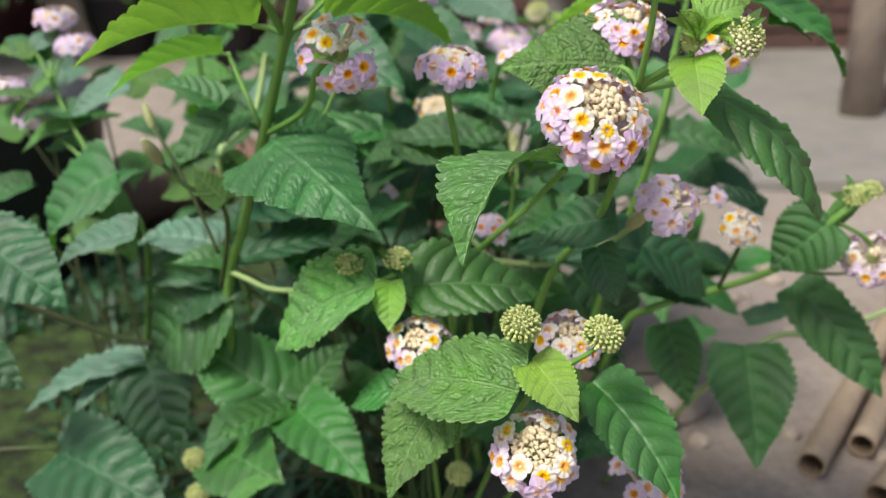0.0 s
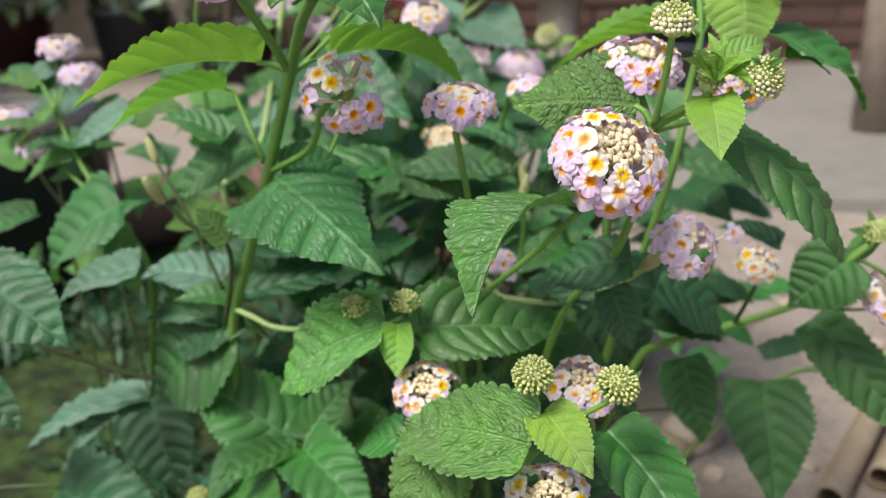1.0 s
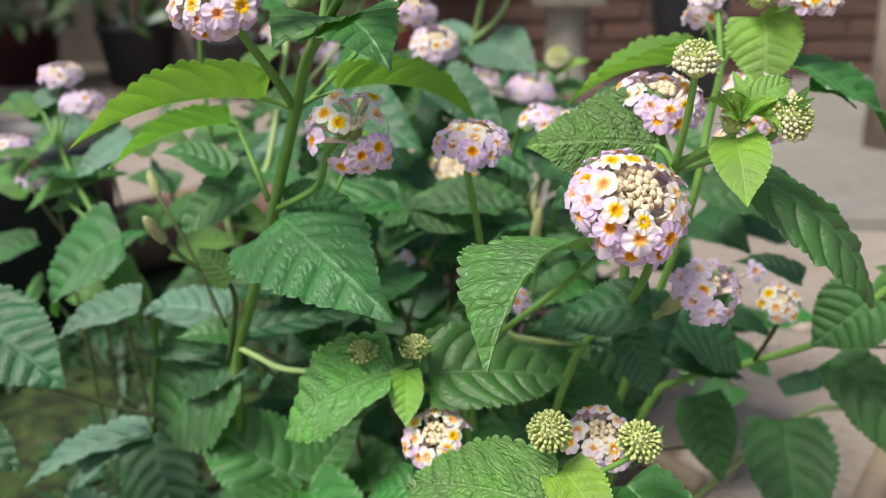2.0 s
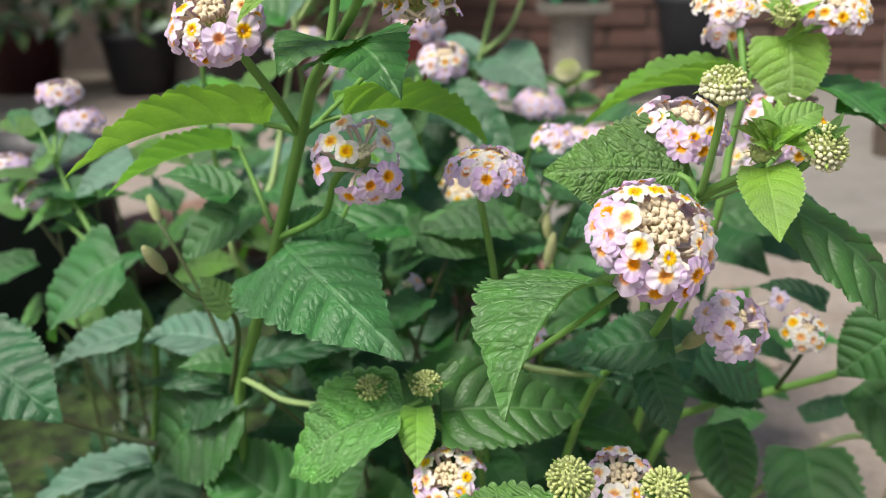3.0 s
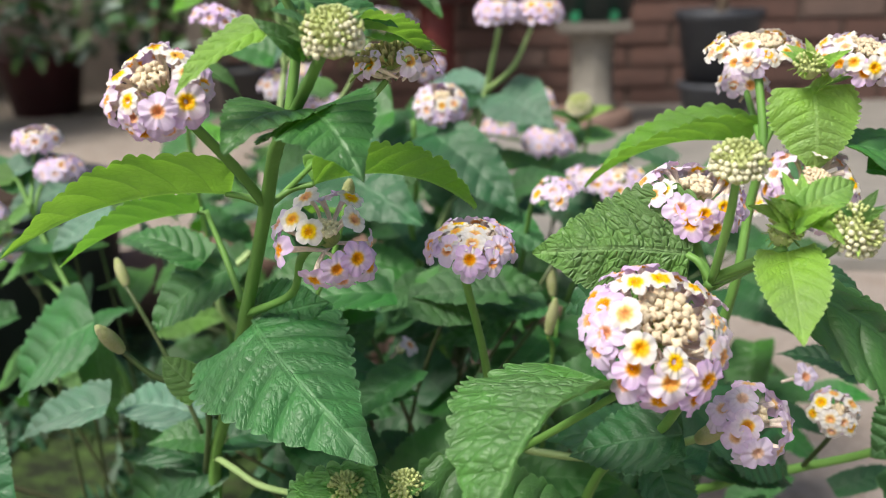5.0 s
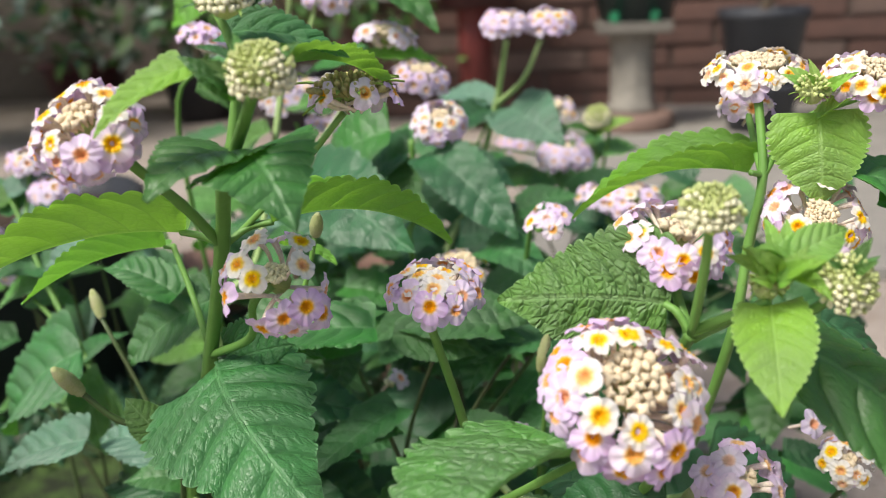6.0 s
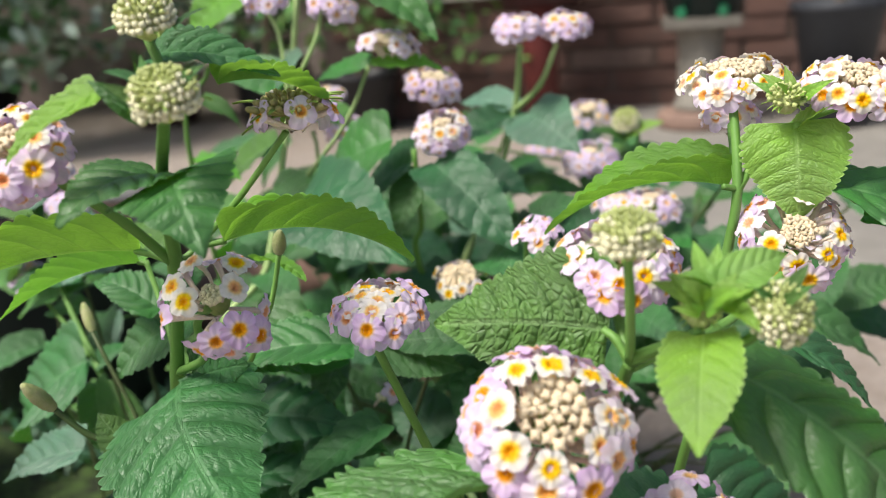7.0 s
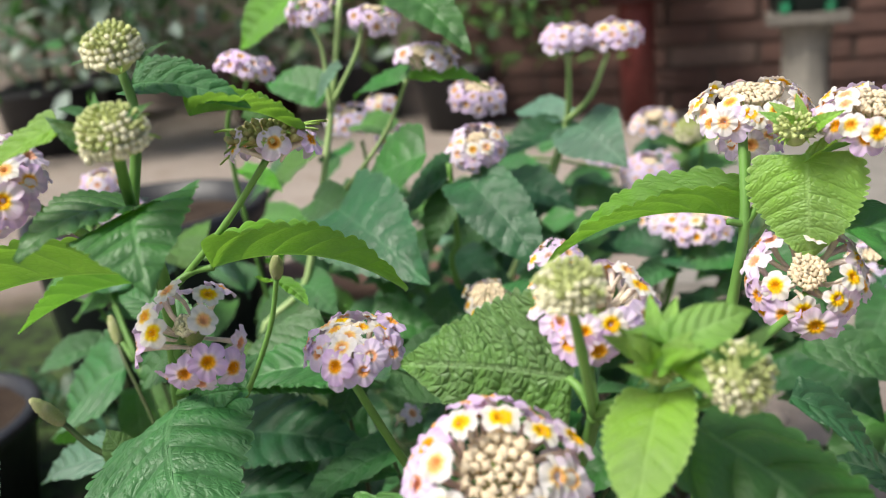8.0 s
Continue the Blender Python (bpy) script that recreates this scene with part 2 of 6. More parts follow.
def blade(length, ratio, bend, fold, twist, rows=64, cols=6, teeth=19, wave=1.0, seed=0, veins=6.6, lop=0.0, droop=0.0, tuck=0.0, net=0.3):
    """An ovate leaf with rounded teeth along +x, its face up: grid verts, faces and uv.
    bend: how far the midrib arches up, in lengths; droop: how far the two halves curve down towards the margin; lop: how much wider the +y half is; tuck: degrees by which that half is folded up further."""
    rng = random.Random(seed)
    half = 0.5 * ratio * length
    w1, w2, w3, w4 = (rng.uniform(0, 6.28) for _ in range(4))
    u = np.linspace(0, 1, rows + 1)[:, None]
    s = np.linspace(-1, 1, 2 * cols + 1)[None, :]
    side, right = np.abs(s), (s > 0) * 1.0
    body = np.sin(np.pi * u ** 0.6) ** 0.6 * (1 - 0.28 * (np.maximum(0, u - 0.42) / 0.58) ** 1.25 - 0.26 * np.clip((u - 0.74) / 0.2, 0, 1))
    body = np.maximum(np.nan_to_num(body) * np.clip(u / 0.05, 0, 1) ** 0.5 * (1 + 0.05 * np.sin(5 * u + w1)), 0.012)
    scallop = np.abs(np.sin(np.pi * (u * teeth + 0.35 * right - 0.4 * side))) ** 0.62
    edge = np.clip((side - 0.78) / 0.22, 0, 1) ** 2
    ends = np.clip(7 * u, 0, 1) * np.clip(4 * (1.04 - u), 0.2, 1)
    w = half * body * s * (1 - 0.105 * (1 - scallop) * edge * ends) * (1 + lop * (2 * right - 1))
    out = side * body
    # side veins leave the midrib steeply and bend towards the tip
    wander = 0.13 * np.sin(9 * u + w4 + 2 * right) * out + 0.05 * np.sin(31 * u + w1) * out
    phase = veins * u ** 0.92 - out * (0.5 + 1.5 * out) + 0.42 * right + wander
    swell = np.abs(np.sin(np.pi * phase))
    pillow = 0.5 * swell ** 0.35 + 0.5 * swell
    # rungs between the side veins
    rung = out * 8.5 + 0.37 * np.sin(12.9 * np.floor(phase) + 3 * right + w2) + 0.16 * np.sin(9 * phase + w1) + 0.1 * np.sin(23 * out + 5 * phase)
    pillow = pillow + net * swell ** 0.5 * (np.abs(np.sin(np.pi * rung)) ** 0.5 - 0.6) * np.clip(9 * side - 0.7, 0, 1)
    lean = radians(fold) + radians(tuck) * right + radians(7) * np.sin(6 * u + w2 + 1.5 * right)
    curl = 0.22 * side * side * np.sin(4.2 * u + w3 + 2 * right) * wave
    y = w * np.cos(lean)
    z = np.abs(w) * np.sin(lean) + curl * half * 0.35 - droop * half * body * side ** 2.2
    z = z + 0.036 * length * (pillow - 0.65) * np.minimum(1, 4 * side) * (1.05 - 0.45 * side) * np.sqrt(body) * wave
    z = z + 0.008 * length * (scallop - 0.5) * side ** 6 * ends * wave + 0.009 * length * np.sin(33 * u + 2.4 * right + w3) * side ** 5 * wave * ends
    z = z - 0.004 * length * np.clip(1 - side / 0.08, 0, 1)
    tw = radians(twist) * (u - 0.3)
    y, z = y * np.cos(tw) - z * np.sin(tw), y * np.sin(tw) + z * np.cos(tw)
    slope = 4 * bend * (1 - 2 * u)
    n = np.hypot(1, slope)
    x = u * length - z * slope / n - 0.13 * length * side * side * np.maximum(0.0, 1 - u / 0.3) * np.minimum(1.0, 12 * u)
    z = 4 * bend * length * u * (1 - u) + z / n
    verts = np.stack(np.broadcast_arrays(x, y, z), -1).reshape(-1, 3)
    uv = np.stack(np.broadcast_arrays(u, s), -1).reshape(-1, 2)
    span = np.stack(np.broadcast_arrays(phase, s * body), -1).reshape(-1, 2)
    k = 2 * cols + 1
    a = (np.arange(rows)[:, None] * k + np.arange(2 * cols)[None, :]).ravel()
    faces = np.stack((a, a + k, a + k + 1, a + 1), -1).tolist()
    return verts, faces, uv, span


def basis(ahead, face):
    x = Vector(ahead).normalized()
    z = Vector(face)
    z = (z - x * z.dot(x)).normalized()
    return Matrix((x, z.cross(x), z)).transposed()


COUNT = {"leaf": 0}


def leaf(plant, base, tip, ratio, face, bend=0.1, fold=12.0, kind="mature", twist=0.0, rough=False, label="", wave=1.0, lop=0.0, droop=0.0, tuck=0.0, fine=False):
    """One leaf from the foot of its blade to its tip; face is the way its upper side looks."""
    COUNT["leaf"] += 1
    base, tip = Vector(base), Vector(tip)
    length = (tip - base).length
    rows, cols, teeth = (51, 4, 17) if rough else (209, 44, 17) if fine else (171, 14, 18)
    verts, faces, uv, span = blade(length, ratio, bend, fold, twist, rows, cols, teeth, wave, COUNT["leaf"], lop=lop, droop=droop, tuck=tuck, net={"pale": 0.32, "leathery": 0.32, "mature": 0.22, "young": 0.30}.get(kind, 0.1) if fine else 0.0)
    moved = verts @ np.array(basis(tip - base, face)).T
    return part("leaf", mesh_of("leaf", moved.tolist(), faces, [LEAF[kind]], uv=uv, span=span), plant, base, None, label)


def smooth_line(points, steps):
    pts = [Vector(p) for p in points]
    pts = [2 * pts[0] - pts[1]] + pts + [2 * pts[-1] - pts[-2]]
    out = []
    for i in range(1, len(pts) - 2):
        p0, p1, p2, p3 = pts[i - 1 : i + 3]
        for k in range(steps):
            t = k / steps
            out.append(0.5 * (2 * p1 + (p2 - p0) * t + (2 * p0 - 5 * p1 + 4 * p2 - p3) * t * t + (3 * p1 - p0 - 3 * p2 + p3) * t ** 3))
    return out + [pts[-2]]


def tube_mesh(name, points, r0, r1, mat, sides=8, steps=7, square=0.0):
    line = smooth_line(points, steps)
    start = line[0]
    verts, faces = [], []
    last = None
    for i, p in enumerate(line):
        d = (line[min(i + 1, len(line) - 1)] - line[max(i - 1, 0)]).normalized()
        ref = last if last is not None else (Vector((0, 1, 0)) if abs(d.y) < 0.9 else Vector((1, 0, 0)))
        a = (ref - d * ref.dot(d)).normalized()
        last = a
        b = d.cross(a)
        f = i / (len(line) - 1)
        r = r0 + (r1 - r0) * f
        if i % steps == 0:
            r *= 1.1
        for k in range(sides):
            ang = 2 * math.pi * k / sides
            q = r * (1 + square * math.cos(4 * ang))
            verts.append(p - start + a * (q * math.cos(ang)) + b * (q * math.sin(ang)))
    for i in range(len(line) - 1):
        for k in range(sides):
            faces.append((i * sides + k, i * sides + (k + 1) % sides, (i + 1) * sides + (k + 1) % sides, (i + 1) * sides + k))
    faces.append(tuple(reversed(range(sides))))
    faces.append(tuple(range((len(line) - 1) * sides, len(line) * sides)))
    return mesh_of(name, verts, faces, [mat]), start


def stem(plant, *points, r=0.0017, end=None, kind="green", name="stem"):
    mesh, start = tube_mesh(name, points, r, end if end else r * 0.85, STEM[kind], 10, 7, 0.1)
    return part(name, mesh, plant, start)


# florets: four or five blunt lobes round a sunken throat, on a long thin curved tube
def floret_mesh(name, petal, seed):
    rng = random.Random(seed)
    verts, faces, index, uv = [], [], [], []
    lobes = 5 if seed % 2 else 4
    around = 40
    widths = [rng.uniform(0.72, 1.12) for _ in range(lobes)]
    dips = [rng.uniform(-1.0, 0.5) for _ in range(lobes)]
    rings = (0.0, 0.14, 0.27, 0.36, 0.5, 0.66, 0.8, 0.92, 1.0)
    R = 0.0045
    floor = 0.78 if "cream" in name else 0.7
    for i, f in enumerate(rings):
        for k in range(around):
            a = 2 * math.pi * k / around
            lobe = abs(math.cos(0.5 * lobes * a))
            j = int((a * lobes / (2 * math.pi) + 0.5)) % lobes
            reach = 1 - (1 - (floor + (1 - floor) * lobe ** 0.5) * (0.8 + 0.2 * widths[j])) * f ** 1.3
            rad = R * max(f, 0.09) * reach
            rim = math.exp(-((f - 0.33) / 0.09) ** 2)
            z = -0.0012 * max(0, 0.30 - f) / 0.30 + 0.0002 * rim + 0.0011 * f * f * dips[j] * lobe - 0.0005 * f ** 3 * lobe + 0.00035 * f * math.cos(2 * lobes * a + seed) + 0.00025 * math.sin(3 * a + seed) * f
            verts.append((rad * math.cos(a), rad * math.sin(a), z))
            uv.append((f, k / around))
    for i in range(len(rings) - 1):
        for k in range(around):
            faces.append((i * around + k, i * around + (k + 1) % around, (i + 1) * around + (k + 1) % around, (i + 1) * around + k))
            index.append(0)
    faces.append(tuple(reversed(range(around))))
    index.append(0)
    n0 = len(verts)
    bow = rng.uniform(0.0004, 0.0014)
    for i in range(6):
        f = i / 5
        for k in range(7):
            a = 2 * math.pi * k / 7
            rr = 0.00098 - 0.00052 * f ** 0.6
            verts.append((rr * math.cos(a) + bow * math.sin(math.pi * f), rr * math.sin(a), -0.0003 - 0.0105 * f))
            uv.append((1, 0))
    for i in range(5):
        for k in range(7):
            faces.append((n0 + i * 7 + k, n0 + i * 7 + (k + 1) % 7, n0 + (i + 1) * 7 + (k + 1) % 7, n0 + (i + 1) * 7 + k))
            index.append(1)
    return mesh_of(name, verts, faces, [petal, TUBE], index=index, uv=uv)


def bud_mesh(name, mat, long, wide, stalk=0.004, corners=0.12):
    """A closed bud: a four-cornered knob on a narrowing neck."""
    verts, faces = [], []
    prof = ((0.0, 0.3), (0.4, 0.42), (0.62, 0.62), (0.78, 1.0), (0.9, 0.98), (0.97, 0.66), (1.0, 0.25))
    for f, w in prof:
        for k in range(8):
            a = 2 * math.pi * k / 8
            r = wide * w * (1 + corners * math.cos(4 * a) * f)
            verts.append((r * math.cos(a), r * math.sin(a), -stalk + (long + stalk) * f))
    for i in range(len(prof) - 1):
        for k in range(8):
            faces.append((i * 8 + k, i * 8 + (k + 1) % 8, (i + 1) * 8 + (k + 1) % 8, (i + 1) * 8 + k))
    faces.append(tuple(range((len(prof) - 1) * 8, len(prof) * 8)))
    return mesh_of(name, verts, faces, [mat])


def bract_mesh(name):
    verts, faces = [], []
    for i in range(7):
        f = i / 6
        w = 0.0011 * (math.sin(math.pi * min(1, f * 0.8 + 0.2)) + 0.02)
        z = 0.0012 * math.sin(2.5 * f)
        verts += [(f * 0.009, -w, z + 0.0004), (f * 0.009, 0, z), (f * 0.009, w, z + 0.0004)]
    for i in range(6):
        for j in range(2):
            a = 3 * i + j
            faces.append((a, a + 3, a + 4, a + 1))
    return mesh_of(name, verts, faces, [BRACT])


FLORETS = {k: [floret_mesh("floret_" + k, m, s) for s in (1, 2, 3, 5, 6, 7)] for k, m in PETAL.items()}
BUDS = {
    "cream": bud_mesh("bud_cream", BUD, 0.0018, 0.00128, 0.0045, 0.34),
    "white": bud_mesh("bud_white", BUD_WHITE, 0.0021, 0.00112, 0.0035),
    "green": bud_mesh("bud_green", BUD_GREEN, 0.0031, 0.00092, 0.0035, 0.2),
    "brown": bud_mesh("bud_brown", BUD_BROWN, 0.0030, 0.0008),
}
BRACTS = bract_mesh("bract")


def ball_mesh(name, radius, mat, squash=1.0):
    bm = bmesh.new()
    bmesh.ops.create_icosphere(bm, subdivisions=2, radius=radius)
    for v in bm.verts:
        v.co.z *= squash
        v.co *= 1 + 0.08 * noise.noise(v.co * 700)
    return bm_mesh(name, bm, [mat])


def flower_head(plant, at, axis, radius=0.016, rings=((46, "cream", 1.0), (70, "blush", 1.0), (94, "pink", 1.0)), buds=("cream", 32), seed=1, bracts=0, size=1.0, cap=0.80, flat=0.62, bud_size=1.0, sink=0.0015, faded=False, label=""):
    """A domed head. rings: degrees from the axis, colour, share of the ring that is open. buds: kind and degrees out to which they sit.
    faded: older florets without their orange eye."""
    rng = random.Random(seed)
    at, axis = Vector(at), Vector(axis).normalized()
    core = ball_mesh("receptacle", radius * (0.24 if rings else 0.86), CALYX if rings else BUD_GREEN, 1.05)
    head = part("flower_head", core, plant, at, None, label)
    frame3 = basis(axis.orthogonal(), axis)

    def spot(theta, phi):
        th = radians(theta)
        return frame3 @ Vector((math.sin(th) * math.cos(phi), math.sin(th) * math.sin(phi), math.cos(th)))

    def low(way):
        """Heads are broader than tall."""
        return way - axis * (way.dot(axis) * (1 - flat))

    def face_turn(way, spin):
        return Vector(way).to_track_quat("Z", "Y") @ Euler((0, 0, spin)).to_quaternion()

    for theta, color, share in rings:
        n = max(3, round(2 * math.pi * radius * math.sin(radians(theta)) / (0.0080 * size)))
        shift = rng.uniform(0, 6.28)
        for i in range(n):
            if rng.random() > share:
                continue
            phi = shift + 2 * math.pi * (i + rng.uniform(-0.2, 0.2)) / n
            way = spot(theta + rng.uniform(-7, 7), phi)
            out = (way + axis * 0.45 + Vector((rng.uniform(-1, 1), rng.uniform(-1, 1), rng.uniform(-1, 1))) * 0.22).normalized()
            pick = color
            if color == "blush" and rng.random() < 0.35:
                pick = "pink"
            if faded and (pick == "pink" or rng.random() < 0.35):
                pick = "lilac"
            ob = part("floret", rng.choice(FLORETS[pick]), head, at + low(way) * radius * rng.uniform(0.90, 1.08), face_turn(out, rng.uniform(0, 6.28)))
            s = size * rng.uniform(0.88, 1.1) * (0.84 if pick == "cream" else 1.08)
            ob.scale = (s, s, s)
    kind, reach = buds
    if reach > 0:
        step = 2 * math.degrees(math.asin(min(1, 0.00115 * bud_size / radius))) * (0.9 if kind == "green" else 1.2)
        theta = 0.0
        while theta < reach:
            n = max(1, round(360 * math.sin(radians(theta)) / step))
            for i in range(n):
                phi = 2 * math.pi * (i + rng.uniform(-0.2, 0.2)) / n + theta
                way = spot(theta + rng.uniform(-2, 2), phi)
                pick = "white" if kind == "green" and radius > 0.0050 and theta > rng.uniform(0.3, 0.85) * reach else kind
                ob = part("bud", BUDS[pick], head, at + low(way) * radius * (cap - 0.07 * math.cos(radians(theta)) + rng.uniform(-0.07, 0.05)) - axis * sink, face_turn(way, rng.uniform(0, 1.5)))
                s = bud_size * rng.uniform(0.82, 1.12) * (0.66 + 0.4 * theta / reach)
                ob.scale = (s, s, s)
            theta += step * (0.8 + 0.25 * theta / reach)
    for i in range(bracts):
        phi = 2 * math.pi * (i + rng.uniform(-0.2, 0.2)) / bracts
        way = spot(rng.uniform(80, 118), phi)
        ob = part("bract", BRACTS, head, at + way * radius * 0.3, way.to_track_quat("X", "Z"))
        s = rng.uniform(0.8, 1.25) * radius / 0.0085
        ob.scale = (s, s, s)
    return head


def bud_head(plant, at, axis, radius=0.0075, seed=1, bracts=8, kind="green", reach=100, label=""):
    return flower_head(plant, at, axis, radius * 0.7, (), (kind, reach + 14), seed, bracts, cap=1.0, flat=1.0, bud_size=0.72, sink=0.0, label=label)


def cone_bud(plant, foot, top, radius=0.0032):
    """A long spent cone with overlapping scales."""
    foot, top = Vector(foot), Vector(top)
    d = top - foot
    rot = basis(d.orthogonal(), d)
    verts, faces, rows, sides = [], [], 16, 12
    for i in range(rows + 1):
        f = i / rows
        r = 0.72 * radius * (math.sin(math.pi * (0.14 + 0.82 * f)) ** 0.6) * (1 + 0.16 * (i % 2))
        for k in range(sides):
            a = 2 * math.pi * (k + 0.5 * (i % 2)) / sides
            q = r * (1 + 0.09 * math.cos(6 * a + 3.14 * ((i // 2) % 2)))
            verts.append(rot @ Vector((q * math.cos(a), q * math.sin(a), f * d.length)))
    for i in range(rows):
        for k in range(sides):
            faces.append((i * sides + k, i * sides + (k + 1) % sides, (i + 1) * sides + (k + 1) % sides, (i + 1) * sides + k))
    faces.append(tuple(range(rows * sides, (rows + 1) * sides)))
    return part("cone_bud", mesh_of("cone_bud", verts, faces, [CONE]), plant, foot)


# ---- ground, slab, wall ----
def soil_material():
    m = Nodes("bare_ground")
    where = m.place()
    big, mid, grit = m.noise(2.2, 4.0, where), m.noise(14.0, 5.0, where), m.noise(120.0, 4.0, where, 0.7)
    sep = m.node("ShaderNodeSeparateXYZ")
    m.link(where, sep.inputs[0])
    tone = m.mix(m.ramp(big, 0.35, 0.65), (0.285, 0.240, 0.205, 1), (0.35, 0.30, 0.26, 1))
    tone = m.mix(m.ramp(mid, 0.5, 0.75, 0.0, 0.6), tone, (0.20, 0.15, 0.115, 1))
    warp = m.math("MULTIPLY", m.math("SUBTRACT", m.noise(3.5, 3.0, where), 0.5), 0.5)
    away = m.math("ADD", warp, m.math("SQRT", m.math("ADD", m.math("POWER", m.math("ADD", sep.outputs[0], 0.52), 2.0), m.math("POWER", m.math("SUBTRACT", sep.outputs[1], 0.62), 2.0))))
    dark_soil = m.math("MULTIPLY", m.ramp(away, 0.72, 0.52), m.ramp(mid, 0.25, 0.6, 0.6, 1.0))
    tone = m.mix(dark_soil, tone, (0.125, 0.088, 0.064, 1))
    moss = m.math("MULTIPLY", m.ramp(away, 0.62, 0.45), m.ramp(m.noise(9.0, 4.0, where), 0.24, 0.42))
    tuft = m.noise(38.0, 4.0, where, 0.65)
    tone = m.mix(moss, tone, m.mix(m.ramp(tuft, 0.40, 0.62), (0.020, 0.026, 0.013, 1), (0.055, 0.095, 0.024, 1)))
    tone = m.hsv(tone, 0.5, 1.0, m.ramp(grit, 0.3, 0.7, 0.8, 1.15))
    m.bump(m.math("ADD", m.math("MULTIPLY", mid, 1.5), grit), 0.6, 0.006)
    return m.done(tone, 0.9, 0.25)


def ground_height(x, y):
    return 0.006 * noise.noise((x * 3, y * 3, 0.3)) + 0.003 * noise.noise((x * 14, y * 14, 1.3))


def ground():
    """One sheet, fine near the plants and coarse out to the horizon."""
    steps = [0.0]
    while steps[-1] < 60:
        steps.append(steps[-1] + max(0.03, 0.16 * (steps[-1] - 1.2)))
    xs = sorted({-s for s in steps} | set(steps))
    ys = [v + 0.7 for v in xs]
    verts = [(x, y, ground_height(x, y) if abs(x) < 3 and abs(y) < 4 else 0.0) for y in ys for x in xs]
    k = len(xs)
    faces = [(j * k + i, j * k + i + 1, (j + 1) * k + i + 1, (j + 1) * k + i) for j in range(len(ys) - 1) for i in range(k - 1)]
    ob = link_mesh("ground", mesh_of("ground", verts, faces, [soil_material()]))
    return tagged(ob, "bare sandy earth, mossy beneath the shrub on one side", "ground", kind="structure")


ground()

CONCRETE = plain("old_concrete", (0.232, 0.217, 0.192), (0.19, 0.178, 0.16), 3.0, 0.85, 0.25, 0.5, 0.004, world_scale=True)
CONCRETE_GREY = plain("grey_concrete", (0.22, 0.205, 0.175), (0.16, 0.145, 0.125), 9.0, 0.85, 0.25, 0.6, 0.004)


def box(bm, lo, hi, bevel=0.0, wobble=0.0, seed=0):
    made = bmesh.ops.create_cube(bm, size=1.0)["verts"]
    rng = random.Random(seed)
    for v in made:
        v.co = Vector([lo[i] + (hi[i] - lo[i]) * (v.co[i] + 0.5) + rng.uniform(-wobble, wobble) for i in range(3)])
    if bevel:
        edges = list({e for v in made for e in v.link_edges})
        bmesh.ops.bevel(bm, geom=edges, offset=bevel, segments=2, affect="EDGES")


def slab():
    bm = bmesh.new()
    box(bm, (-0.03, 1.16, -0.05), (5.0, 2.52, 0.014), 0.006)
    ob = link_mesh("pavement", bm_mesh("pavement", bm, [CONCRETE], False))
    tagged(ob, "worn grey-brown concrete apron before the wall", "pavement", kind="structure")


slab()

BRICK = plain("brick", (0.125, 0.070, 0.056), (0.10, 0.060, 0.050), 12.0, 0.85, 0.25, 0.6, 0.004, vary=0.18)
BRICK_PALE = plain("brick_pale", (0.17, 0.115, 0.095), (0.14, 0.10, 0.085), 12.0, 0.85, 0.25, 0.6, 0.004, vary=0.2)
MORTAR = plain("mortar", (0.11, 0.085, 0.072), (0.09, 0.07, 0.06), 6.0, 0.9, 0.2, 0.6, 0.004, world_scale=True)
PLASTER = plain("old_plaster", (0.40, 0.38, 0.34), (0.28, 0.26, 0.24), 4.0, 0.85, 0.25, 0.4, 0.004, world_scale=True)
WALL_Y = 2.46


def brick_wall():
    bm = bmesh.new()
    box(bm, (-0.75, WALL_Y, -0.05), (5.0, WALL_Y + 0.12, 1.3))
    wall = link_mesh("wall_back", bm_mesh("wall_back", bm, [MORTAR], False))
    tagged(wall, "old red-brown brick wall with recessed dark joints", "wall", kind="structure")
    shapes = []
    for s in range(6):
        bm = bmesh.new()
        box(bm, (-0.098, -0.012, -0.023), (0.098, 0.012, 0.023), 0.003, 0.002, s)
        shapes.append(bm_mesh("brick", bm, [BRICK_PALE if s == 5 else BRICK], False))
    rng = random.Random(4)
    for row in range(13):
        for i in range(-3, 14):
            x = 0.207 * i + (0.1035 if row % 2 else 0.0)
            ob = part("brick", rng.choice(shapes), wall, (x, WALL_Y + 0.004 + rng.uniform(-0.004, 0.003), 0.03 + 0.053 * row))
            ob.rotation_euler = (rng.uniform(-0.01, 0.01), 0, rng.uniform(-0.01, 0.01))
    rest = bmesh.new()
    for row in range(13, 24):
        for i in range(-3, 20):
            x = 0.207 * i + (0.1035 if row % 2 else 0.0)
            z = 0.03 + 0.053 * row
            box(rest, (x - 0.098, WALL_Y - 0.008, z - 0.023), (x + 0.098, WALL_Y + 0.008, z + 0.023))
    for row in range(13):
        for i in range(14, 22):
            x = 0.207 * i + (0.1035 if row % 2 else 0.0)
            z = 0.03 + 0.053 * row
            box(rest, (x - 0.098, WALL_Y - 0.008, z - 0.023), (x + 0.098, WALL_Y + 0.008, z + 0.023))
    more = part("brickwork", bm_mesh("brickwork", rest, [BRICK], False), wall, (0, 0, 0))
    tagged(more, kind="stuff")


